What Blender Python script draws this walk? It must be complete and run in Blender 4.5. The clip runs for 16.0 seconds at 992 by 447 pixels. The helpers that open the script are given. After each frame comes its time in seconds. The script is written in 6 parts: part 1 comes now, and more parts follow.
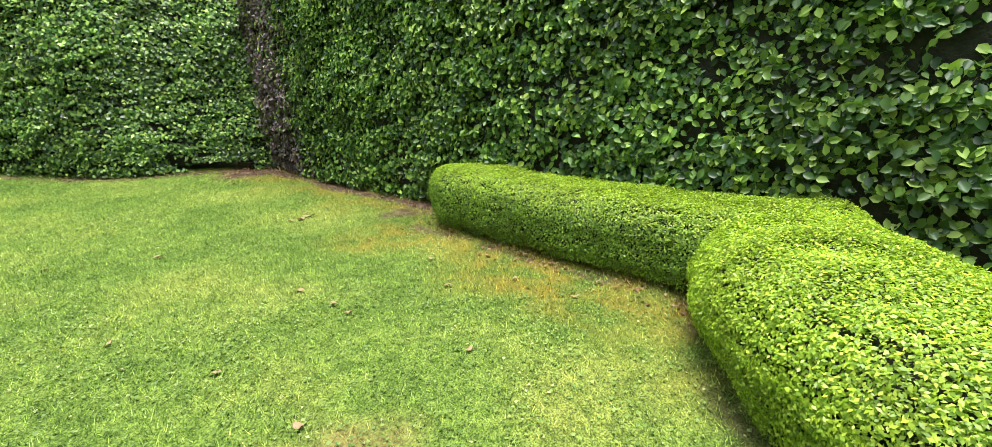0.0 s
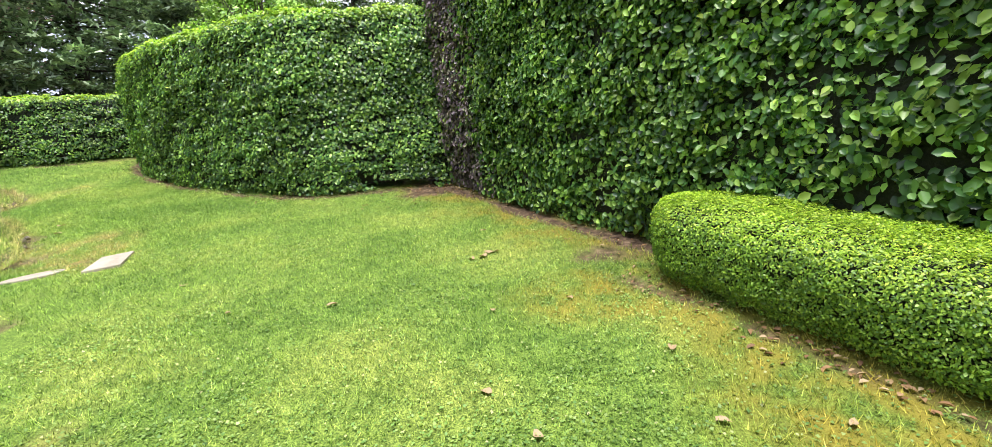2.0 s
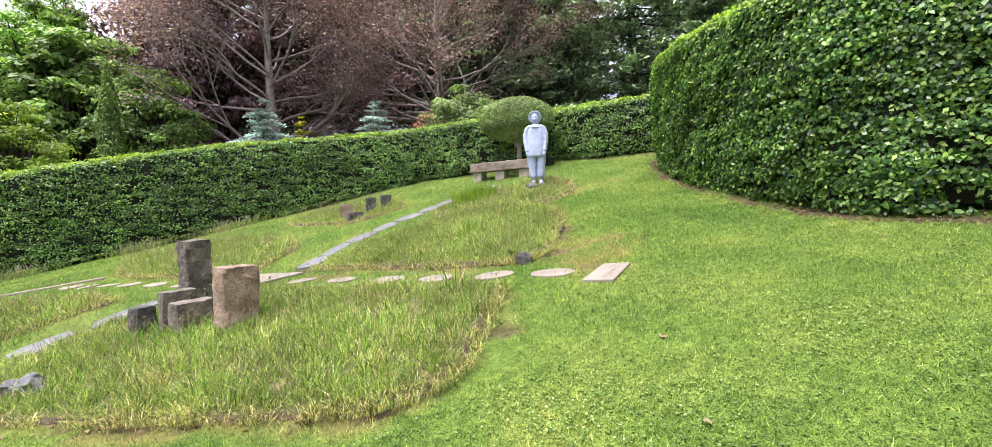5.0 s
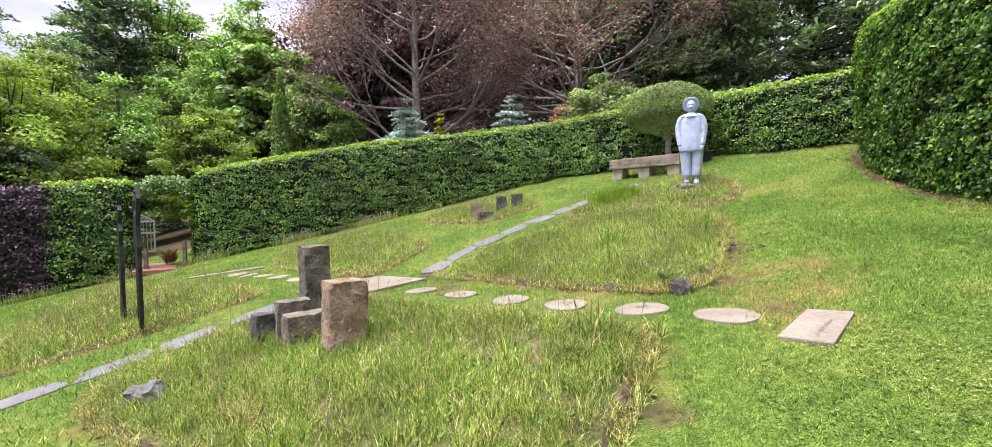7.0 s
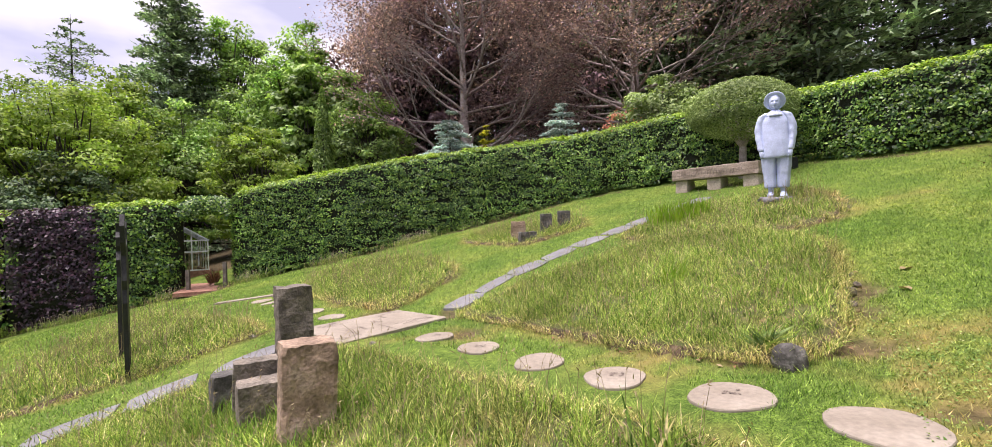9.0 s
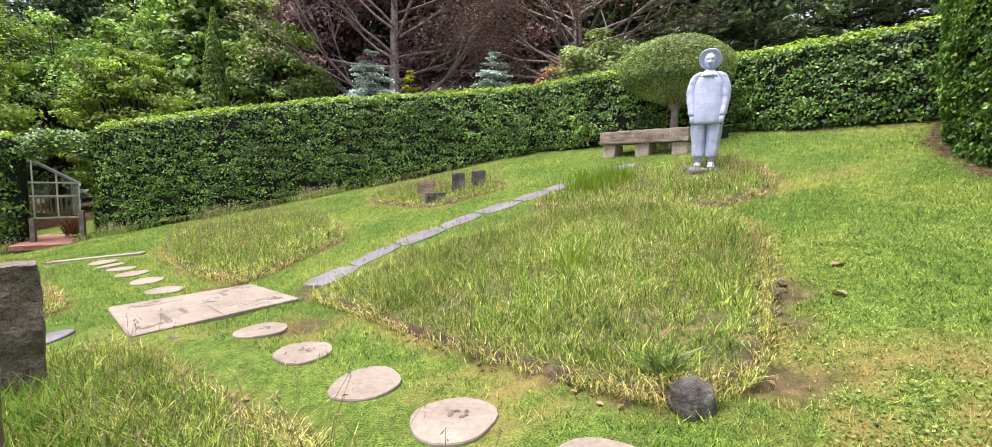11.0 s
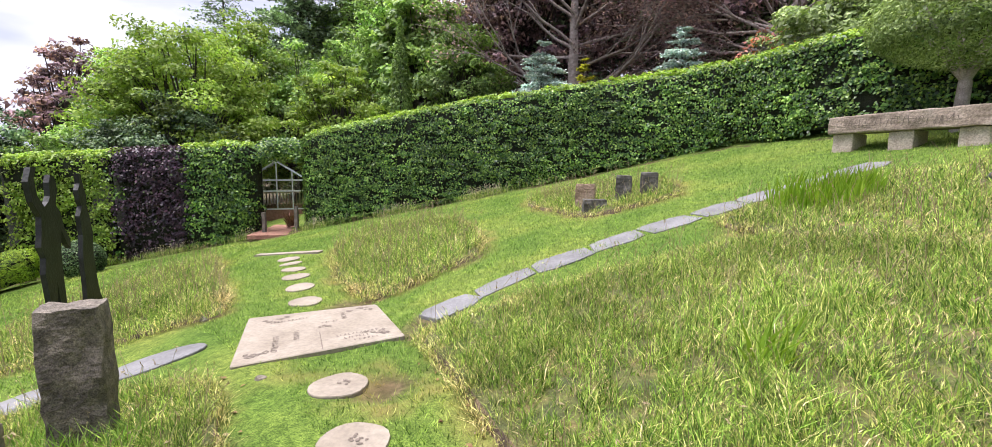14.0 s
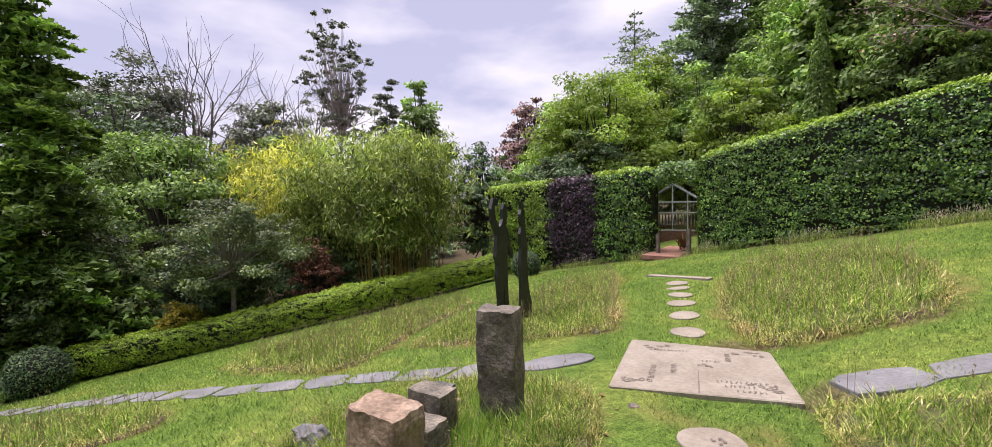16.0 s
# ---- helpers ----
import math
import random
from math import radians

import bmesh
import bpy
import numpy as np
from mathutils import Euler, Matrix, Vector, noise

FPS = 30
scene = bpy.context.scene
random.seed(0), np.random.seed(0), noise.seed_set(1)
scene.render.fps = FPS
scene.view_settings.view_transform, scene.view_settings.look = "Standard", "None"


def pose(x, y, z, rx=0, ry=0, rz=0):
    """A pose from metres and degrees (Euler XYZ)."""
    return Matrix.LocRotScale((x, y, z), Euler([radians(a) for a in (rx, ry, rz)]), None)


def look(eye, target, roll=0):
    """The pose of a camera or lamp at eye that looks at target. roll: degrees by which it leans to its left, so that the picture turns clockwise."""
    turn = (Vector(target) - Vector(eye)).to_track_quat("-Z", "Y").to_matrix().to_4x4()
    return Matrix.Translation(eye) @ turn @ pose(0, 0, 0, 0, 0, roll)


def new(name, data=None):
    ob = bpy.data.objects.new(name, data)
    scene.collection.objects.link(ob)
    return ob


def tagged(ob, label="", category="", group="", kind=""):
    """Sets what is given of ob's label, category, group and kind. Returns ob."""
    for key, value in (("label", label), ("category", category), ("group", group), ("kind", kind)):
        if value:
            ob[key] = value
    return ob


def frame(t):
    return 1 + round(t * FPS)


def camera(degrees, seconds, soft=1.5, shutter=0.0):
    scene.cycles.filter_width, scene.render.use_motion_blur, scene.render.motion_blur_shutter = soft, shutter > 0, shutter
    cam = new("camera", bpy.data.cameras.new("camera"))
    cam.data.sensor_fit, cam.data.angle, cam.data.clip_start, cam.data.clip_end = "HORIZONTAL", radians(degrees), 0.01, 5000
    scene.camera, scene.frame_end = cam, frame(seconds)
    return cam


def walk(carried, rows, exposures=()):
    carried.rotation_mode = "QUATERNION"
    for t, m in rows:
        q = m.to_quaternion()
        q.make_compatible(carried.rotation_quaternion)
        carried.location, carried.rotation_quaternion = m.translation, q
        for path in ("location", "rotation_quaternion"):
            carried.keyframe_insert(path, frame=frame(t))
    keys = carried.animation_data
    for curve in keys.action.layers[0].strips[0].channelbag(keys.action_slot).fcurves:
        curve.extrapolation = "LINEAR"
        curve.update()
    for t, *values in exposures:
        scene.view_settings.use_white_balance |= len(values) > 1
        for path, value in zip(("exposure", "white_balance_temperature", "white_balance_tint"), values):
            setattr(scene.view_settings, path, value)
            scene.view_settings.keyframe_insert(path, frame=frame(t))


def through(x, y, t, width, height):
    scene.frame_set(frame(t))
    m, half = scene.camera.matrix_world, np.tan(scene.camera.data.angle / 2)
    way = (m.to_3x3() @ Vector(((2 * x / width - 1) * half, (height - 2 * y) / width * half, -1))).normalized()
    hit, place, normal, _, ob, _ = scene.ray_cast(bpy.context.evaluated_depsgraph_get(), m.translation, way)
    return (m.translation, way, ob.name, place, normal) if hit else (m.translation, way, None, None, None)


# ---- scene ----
cam = camera(93.7, 16.0, soft=0.75)
PATH = [
    (0, (-0.849, -3.607, -0.159), (1.130, -3.549, -0.444), -7.0),
    (0.5, (-0.502, -3.490, -0.083), (1.473, -3.341, -0.361), -7.6),
    (1, (-0.139, -3.398, -0.031), (1.806, -3.004, -0.282), -7.6),
    (1.5, (0.122, -3.197, 0.023), (2.007, -2.562, -0.187), -8.2),
    (2, (0.387, -2.998, 0.102), (2.240, -2.268, -0.080), -7.5),
    (2.5, (0.701, -2.879, 0.186), (2.451, -1.914, 0.108), -6.4),
    (3, (0.915, -2.682, 0.222), (2.536, -1.511, 0.246), -5.0),
    (3.5, (1.148, -2.467, 0.319), (2.539, -1.033, 0.408), -4.1),
    (4, (1.355, -2.270, 0.412), (2.325, -0.523, 0.488), -2.3),
    (4.5, (1.403, -2.020, 0.459), (2.015, -0.117, 0.484), -2.6),
    (5, (1.398, -1.781, 0.489), (1.813, 0.175, 0.433), -2.5),
    (5.2, (1.433, -1.697, 0.492), (1.733, 0.279, 0.444), -3.4),
    (7.3, (1.548, -0.436, 0.690), (1.298, 1.547, 0.624), -0.7),
    (7.5, (1.593, -0.254, 0.680), (1.267, 1.718, 0.622), -0.6),
    (8, (1.581, 0.081, 0.720), (1.176, 2.040, 0.736), -0.7),
    (8.5, (1.640, 0.426, 0.745), (1.230, 2.383, 0.758), -0.7),
    (9, (1.699, 0.669, 0.827), (1.305, 2.630, 0.823), -1.7),
    (9.5, (1.799, 1.007, 0.813), (1.444, 2.976, 0.815), -1.8),
    (10, (1.929, 1.236, 0.873), (1.653, 3.216, 0.832), -2.5),
    (10.2, (2.008, 1.383, 0.873), (1.757, 3.364, 0.757), -1.4),
    (12.3, (2.373, 2.667, 1.054), (2.271, 4.651, 0.822), 1.6),
    (12.5, (2.395, 2.750, 1.097), (2.281, 4.732, 0.853), 1.2),
    (13, (2.364, 2.956, 1.100), (2.079, 4.922, 0.866), 0.8),
    (13.5, (2.422, 3.132, 1.138), (1.822, 5.024, 0.892), 0.2),
    (14, (2.365, 3.339, 1.122), (1.472, 5.112, 0.880), 0.6),
    (14.5, (2.294, 3.499, 1.148), (1.082, 5.070, 0.893), 0.8),
    (15, (2.260, 3.593, 1.147), (0.760, 4.896, 0.910), -0.2),
    (15.5, (2.252, 3.619, 1.174), (0.519, 4.601, 0.994), -1.4),
    (16, (2.262, 3.580, 1.178), (0.353, 4.159, 1.037), -1.6),
]
walk(cam, [(t, look(e, a, r)) for t, e, a, r in PATH], [(0, 1.23, 6450, 12), (2.5, 1.3, 6200, 14), (3.5, 1.32, 6150, 18), (4.2, 1.27, 6150, 19), (5, 1.05, 6150, 20), (7.3, 0.93, 6350, 22), (8.3, 0.82, 6500, 25), (9, 0.79, 6550, 26), (10, 0.86, 6600, 26), (12.5, 1.02, 6200, 17), (14, 0.96, 6250, 20), (15, 0.85, 6350, 22), (16, 0.57, 6450, 25)])

# ---------------------------------------------------------------- sky and sun
SUN_DIR = Vector((-0.3, -0.16, 1.28)).normalized()
world = bpy.data.worlds.new("overcast_sky")
scene.world = world
world.use_nodes = True
wn, wl = world.node_tree.nodes, world.node_tree.links
sky = wn.new("ShaderNodeTexSky")
sky.sky_type, sky.sun_disc = "NISHITA", False
sky.sun_elevation = math.asin(SUN_DIR.z)
sky.sun_rotation = math.atan2(SUN_DIR.x, SUN_DIR.y)
wco = wn.new("ShaderNodeTexCoord")
wmap = wn.new("ShaderNodeMapping")
wmap.inputs["Scale"].default_value = (1.6, 1.6, 4.5)
cloud = wn.new("ShaderNodeTexNoise")
cloud.inputs["Scale"].default_value, cloud.inputs["Detail"].default_value = 1.7, 5
wl.new(wco.outputs["Generated"], wmap.inputs["Vector"])
wl.new(wmap.outputs["Vector"], cloud.inputs["Vector"])
cramp = wn.new("ShaderNodeValToRGB")
cramp.color_ramp.elements[0].position, cramp.color_ramp.elements[0].color = 0.42, (0.56, 0.59, 0.74, 1)
cramp.color_ramp.elements[1].position, cramp.color_ramp.elements[1].color = 0.64, (1.0, 1.0, 1.02, 1)
wl.new(cloud.outputs["Fac"], cramp.inputs["Fac"])
cgain = wn.new("ShaderNodeVectorMath")
cgain.operation = "SCALE"
cgain.inputs["Scale"].default_value = 7.2
wl.new(cramp.outputs["Color"], cgain.inputs[0])
wmix = wn.new("ShaderNodeMix")
wmix.data_type = "RGBA"
wmix.inputs["Factor"].default_value = 0.88
wl.new(sky.outputs["Color"], wmix.inputs["A"])
wl.new(cgain.outputs["Vector"], wmix.inputs["B"])
wl.new(wmix.outputs["Result"], wn["Background"].inputs["Color"])
wn["Background"].inputs["Strength"].default_value = 0.10
sun = new("sun", bpy.data.lights.new("sun", "SUN"))
sun.data.energy, sun.data.angle, sun.data.color = 4.3, radians(42), (1.0, 0.96, 0.9)
sun.matrix_world = look(SUN_DIR * 60, (0, 0, 0))

rng = np.random.default_rng(7)


# ---------------------------------------------------------------- materials
def mat_base(name, rough=0.6):
    m = bpy.data.materials.new(name)
    m.use_nodes = True
    nt = m.node_tree
    b = nt.nodes["Principled BSDF"]
    b.inputs["Roughness"].default_value = rough
    return m, nt, b


def noise_node(nt, scale, detail=4, coord="Object"):
    c = nt.nodes.new("ShaderNodeTexCoord")
    n = nt.nodes.new("ShaderNodeTexNoise")
    n.inputs["Scale"].default_value, n.inputs["Detail"].default_value = scale, detail
    nt.links.new(c.outputs[coord], n.inputs["Vector"])
    return n


def ramp(nt, src, stops):
    r = nt.nodes.new("ShaderNodeValToRGB")
    e = r.color_ramp.elements
    while len(e) < len(stops):
        e.new(0.5)
    for k, (p, c) in enumerate(stops):
        e[k].position, e[k].color = p, (*c, 1)
    nt.links.new(src, r.inputs["Fac"])
    return r


def mixc(nt, fac, a, b, kind="MIX"):
    m = nt.nodes.new("ShaderNodeMix")
    m.data_type, m.blend_type = "RGBA", kind
    for sock, v in (("Factor", fac), ("A", a), ("B", b)):
        if isinstance(v, (int, float)):
            m.inputs[sock].default_value = v
        elif isinstance(v, tuple):
            m.inputs[sock].default_value = (*v, 1)
        else:
            nt.links.new(v, m.inputs[sock])
    return m.outputs["Result"]


def leaf_material(name, stops, rough=0.42, through=0.3, patch=0.35, patch_scale=0.7, coat=0.5):
    """Leaves that differ one by one, with broad patches of lighter and darker growth, a little see-through."""
    m, nt, b = mat_base(name, rough)
    g = nt.nodes.new("ShaderNodeNewGeometry")
    r = ramp(nt, g.outputs["Random Per Island"], stops)
    n = noise_node(nt, patch_scale, 3)
    nr = ramp(nt, n.outputs["Fac"], [(0.35, (1 - patch,) * 3), (0.65, (1 + patch,) * 3)])
    col = mixc(nt, 1.0, r.outputs["Color"], nr.outputs["Color"], "MULTIPLY")
    tone = nt.nodes.new("ShaderNodeAttribute")
    tone.attribute_name = "tone"
    age = nt.nodes.new("ShaderNodeVectorMath")
    age.operation = "ADD"
    age.inputs[1].default_value = (1, 1, 1)
    nt.links.new(tone.outputs["Vector"], age.inputs[0])
    col = mixc(nt, 1.0, col, age.outputs["Vector"], "MULTIPLY")
    nt.links.new(col, b.inputs["Base Color"])
    b.inputs["Specular IOR Level"].default_value = coat
    t = nt.nodes.new("ShaderNodeBsdfTranslucent")
    nt.links.new(mixc(nt, 1.0, col, (1.15, 1.25, 0.6), "MULTIPLY"), t.inputs["Color"])
    s = nt.nodes.new("ShaderNodeMixShader")
    s.inputs["Fac"].default_value = through
    nt.links.new(b.outputs["BSDF"], s.inputs[1])
    nt.links.new(t.outputs["BSDF"], s.inputs[2])
    nt.links.new(s.outputs["Shader"], nt.nodes["Material Output"].inputs["Surface"])
    return m


def solid_material(name, stops, scale=6, rough=0.8, bump=0.3, bump_scale=40, metal=0.0, fine=0.35, spec=0.5):
    m, nt, b = mat_base(name, rough)
    n = noise_node(nt, scale, 6)
    r = ramp(nt, n.outputs["Fac"], stops)
    f = noise_node(nt, scale * 9, 6)
    fr = ramp(nt, f.outputs["Fac"], [(0.3, (1 - fine,) * 3), (0.7, (1 + fine,) * 3)])
    nt.links.new(mixc(nt, 1.0, r.outputs["Color"], fr.outputs["Color"], "MULTIPLY"), b.inputs["Base Color"])
    b.inputs["Metallic"].default_value = metal
    b.inputs["Specular IOR Level"].default_value = spec
    bn = noise_node(nt, bump_scale, 8)
    bp = nt.nodes.new("ShaderNodeBump")
    bp.inputs["Strength"].default_value, bp.inputs["Distance"].default_value = bump, 0.02
    nt.links.new(bn.outputs["Fac"], bp.inputs["Height"])
    nt.links.new(bp.outputs["Normal"], b.inputs["Normal"])
    return m


def lawn_colours(nt):
    """Lawn colour by place: clover greens, yellow moss, dry straw; the masks are plan attributes."""
    a = noise_node(nt, 0.9, 5)
    c = noise_node(nt, 7.0, 6)
    base = ramp(nt, a.outputs["Fac"], [(0.3, (0.182, 0.325, 0.062)), (0.5, (0.255, 0.40, 0.082)), (0.72, (0.38, 0.475, 0.115))])
    fine = ramp(nt, c.outputs["Fac"], [(0.3, (0.7, 0.75, 0.7)), (0.7, (1.25, 1.2, 1.2))])
    col = mixc(nt, 1.0, base.outputs["Color"], fine.outputs["Color"], "MULTIPLY")
    tuft, sprig = noise_node(nt, 22, 3), noise_node(nt, 105, 2)
    for node, lo, hi in ((tuft, (0.74, 0.78, 0.74), (1.22, 1.18, 1.2)), (sprig, (0.36, 0.44, 0.4), (1.6, 1.5, 1.5))):
        col = mixc(nt, 1.0, col, ramp(nt, node.outputs["Fac"], [(0.36, lo), (0.64, hi)]).outputs["Color"], "MULTIPLY")
    for key, tone in (("moss", (0.44, 0.36, 0.065)), ("dry", (0.50, 0.38, 0.16))):
        at = nt.nodes.new("ShaderNodeAttribute")
        at.attribute_name = key
        br = noise_node(nt, 3.5, 5)
        k = nt.nodes.new("ShaderNodeMath")
        k.operation = "MULTIPLY"
        rr = ramp(nt, br.outputs["Fac"], [(0.38, (0.1, 0.1, 0.1)), (0.62, (1, 1, 1))])
        nt.links.new(at.outputs["Fac"], k.inputs[0])
        nt.links.new(rr.outputs["Color"], k.inputs[1])
        col = mixc(nt, k.outputs[0], col, tone)
    return col


def ground_material():
    m, nt, b = mat_base("lawn_soil", 0.95)
    b.inputs["Specular IOR Level"].default_value = 0.15
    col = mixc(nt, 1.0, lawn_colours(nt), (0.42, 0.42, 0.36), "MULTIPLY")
    at = nt.nodes.new("ShaderNodeAttribute")
    at.attribute_name = "soil"
    sn = noise_node(nt, 14, 7)
    soil = ramp(nt, sn.outputs["Fac"], [(0.3, (0.035, 0.022, 0.014)), (0.55, (0.10, 0.068, 0.042)), (0.75, (0.20, 0.14, 0.09))])
    nt.links.new(mixc(nt, at.outputs["Fac"], col, soil.outputs["Color"]), b.inputs["Base Color"])
    bn = noise_node(nt, 60, 8)
    bp = nt.nodes.new("ShaderNodeBump")
    bp.inputs["Strength"].default_value, bp.inputs["Distance"].default_value = 0.8, 0.02
    nt.links.new(bn.outputs["Fac"], bp.inputs["Height"])
    nt.links.new(bp.outputs["Normal"], b.inputs["Normal"])
    return m


def lawn_blade_material():
    m, nt, b = mat_base("lawn_blade", 0.55)
    g = nt.nodes.new("ShaderNodeNewGeometry")
    r = ramp(nt, g.outputs["Random Per Island"], [(0.0, (0.3, 0.36, 0.3)), (0.4, (0.9, 0.95, 0.9)), (0.85, (1.4, 1.35, 1.2)), (1.0, (2.1, 1.75, 2.0))])
    col = mixc(nt, 1.0, lawn_colours(nt), r.outputs["Color"], "MULTIPLY")
    nt.links.new(col, b.inputs["Base Color"])
    b.inputs["Specular IOR Level"].default_value = 0.25
    t = nt.nodes.new("ShaderNodeBsdfTranslucent")
    nt.links.new(col, t.inputs["Color"])
    s = nt.nodes.new("ShaderNodeMixShader")
    s.inputs["Fac"].default_value = 0.3
    nt.links.new(b.outputs["BSDF"], s.inputs[1])
    nt.links.new(t.outputs["BSDF"], s.inputs[2])
    nt.links.new(s.outputs["Shader"], nt.nodes["Material Output"].inputs["Surface"])
    return m


M_GROUND = ground_material()
M_LAWN = lawn_blade_material()
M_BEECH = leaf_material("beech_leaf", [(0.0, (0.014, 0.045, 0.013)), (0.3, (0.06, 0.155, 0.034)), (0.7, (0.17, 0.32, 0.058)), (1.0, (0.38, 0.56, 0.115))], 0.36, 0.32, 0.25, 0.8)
M_BEECH_TOP = leaf_material("bright_beech_leaf", [(0.0, (0.14, 0.26, 0.034)), (0.5, (0.28, 0.43, 0.06)), (1.0, (0.45, 0.57, 0.105))], 0.42, 0.4, 0.2, 1.2)
M_COPPER_HEDGE = leaf_material("copper_beech_leaf", [(0.0, (0.017, 0.0136, 0.0213)), (0.6, (0.0476, 0.0238, 0.0425)), (0.95, (0.102, 0.0476, 0.0744)), (1.0, (0.085, 0.136, 0.0425))], 0.42, 0.15, 0.2, 1.0)
# lit copy of the copper leaf, its glossy sheen painted as paler purple
M_COPPER_LIT = leaf_material("copper_leaf_lit", [(0.0, (0.08, 0.062, 0.08)), (0.6, (0.23, 0.17, 0.20)), (1.0, (0.25, 0.27, 0.13))], 0.3, 0.15, 0.2, 1.0)
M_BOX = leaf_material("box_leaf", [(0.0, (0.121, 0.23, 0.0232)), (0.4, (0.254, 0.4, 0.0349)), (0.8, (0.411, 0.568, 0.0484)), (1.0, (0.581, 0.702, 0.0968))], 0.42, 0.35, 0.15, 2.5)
M_BOX_SIDE = leaf_material("box_side_leaf", [(0.0, (0.07, 0.16, 0.024)), (0.5, (0.17, 0.32, 0.036)), (1.0, (0.38, 0.56, 0.06))], 0.42, 0.3, 0.15, 2.5)
# inside of the hedges: shade between the leaves painted as near-black
M_CORE = solid_material("hedge_shade_core", [(0.3, (0.006, 0.010, 0.004)), (0.7, (0.018, 0.022, 0.010))], 9, 0.95, 0.8, 50)
def long_grass_material():
    """Blades that run from fresh green to straw and reddish brown, in tufts and by the mask of dry growth."""
    m = leaf_material("long_grass", [(0.0, (0.09, 0.17, 0.03)), (0.3, (0.21, 0.36, 0.055)), (0.66, (0.37, 0.50, 0.095)), (0.9, (0.58, 0.57, 0.21)), (1.0, (0.70, 0.59, 0.34))], 0.6, 0.3, 0.2, 1.1, 0.2)
    nt = m.node_tree
    b = nt.nodes["Principled BSDF"]
    col = b.inputs["Base Color"].links[0].from_socket
    dry = nt.nodes.new("ShaderNodeAttribute")
    dry.attribute_name = "dry"
    co, mp, streak = (nt.nodes.new(k) for k in ("ShaderNodeTexCoord", "ShaderNodeMapping", "ShaderNodeTexNoise"))
    mp.inputs["Scale"].default_value = (48, 48, 9)
    streak.inputs["Scale"].default_value, streak.inputs["Detail"].default_value = 1.0, 2
    nt.links.new(co.outputs["Object"], mp.inputs["Vector"])
    nt.links.new(mp.outputs["Vector"], streak.inputs["Vector"])
    straw = ramp(nt, streak.outputs["Fac"], [(0.34, (0.24, 0.15, 0.065)), (0.5, (0.52, 0.38, 0.17)), (0.66, (0.78, 0.64, 0.34))])
    col = mixc(nt, dry.outputs["Fac"], col, straw.outputs["Color"])
    col = mixc(nt, 1.0, col, ramp(nt, streak.outputs["Fac"], [(0.38, (0.34, 0.4, 0.34)), (0.62, (1.75, 1.68, 1.7))]).outputs["Color"], "MULTIPLY")
    nt.links.new(col, b.inputs["Base Color"])
    for n in nt.nodes:
        if n.type == "BSDF_TRANSLUCENT":
            nt.links.new(col, n.inputs["Color"])
    return m


M_LONG = long_grass_material()
M_CLOVER = leaf_material("clover_leaf", [(0.0, (0.0902, 0.18, 0.041)), (0.5, (0.164, 0.271, 0.0615)), (0.9, (0.262, 0.353, 0.0984)), (1.0, (0.41, 0.41, 0.205))], 0.5, 0.3, 0.3, 0.9, 0.3)
M_TUFT = leaf_material("lush_grass", [(0.0, (0.10, 0.2, 0.03)), (0.6, (0.24, 0.42, 0.07)), (1.0, (0.42, 0.58, 0.13))], 0.5, 0.3, 0.15, 2)
M_SEED = leaf_material("seed_head", [(0.0, (0.25, 0.2, 0.1)), (0.6, (0.36, 0.30, 0.16)), (1.0, (0.30, 0.2, 0.15))], 0.7, 0.2, 0.15, 2)
M_SEED_PALE = leaf_material("pale_seed_head", [(0.0, (0.45, 0.38, 0.24)), (1.0, (0.72, 0.66, 0.5))], 0.7, 0.2, 0.15, 2)
M_IRIS = leaf_material("iris_blade", [(0.0, (0.14, 0.27, 0.015)), (0.6, (0.22, 0.37, 0.02)), (1.0, (0.32, 0.44, 0.04))], 0.4, 0.3, 0.15, 2)
M_SOIL = solid_material("bed_soil", [(0.3, (0.04, 0.026, 0.016)), (0.55, (0.10, 0.07, 0.04)), (0.75, (0.22, 0.16, 0.09))], 8, 0.95, 1.0, 40)
M_THATCH = solid_material("grass_thatch", [(0.3, (0.045, 0.06, 0.015)), (0.55, (0.10, 0.105, 0.028)), (0.75, (0.24, 0.18, 0.075))], 7, 0.95, 1.0, 40)
M_PAVE = solid_material("sandstone_paving", [(0.3, (0.215, 0.183, 0.14)), (0.55, (0.272, 0.236, 0.186)), (0.75, (0.318, 0.284, 0.229))], 3, 0.85, 0.25, 60, fine=0.15)
M_SLATE = solid_material("grey_flagstone", [(0.3, (0.12, 0.12, 0.122)), (0.6, (0.18, 0.18, 0.185)), (0.8, (0.22, 0.22, 0.22))], 3, 0.75, 0.3, 40, fine=0.18)
M_CARVE = solid_material("carved_recess", [(0.3, (0.13, 0.105, 0.085)), (0.7, (0.2, 0.165, 0.135))], 12, 0.95, 0.4, 60)
M_ROCK = solid_material("weathered_block", [(0.25, (0.08, 0.072, 0.058)), (0.45, (0.16, 0.14, 0.11)), (0.6, (0.24, 0.205, 0.16)), (0.8, (0.34, 0.295, 0.235))], 5, 0.9, 1.0, 26)
M_HEWN = solid_material("chiselled_brown_stone", [(0.25, (0.07, 0.061, 0.05)), (0.5, (0.15, 0.13, 0.105)), (0.75, (0.26, 0.225, 0.18))], 14, 0.9, 1.0, 34, fine=0.6)
M_ROCK_TAN = solid_material("tan_sandstone", [(0.25, (0.16, 0.11, 0.075)), (0.5, (0.30, 0.215, 0.15)), (0.72, (0.42, 0.33, 0.25))], 4, 0.9, 0.8, 26)
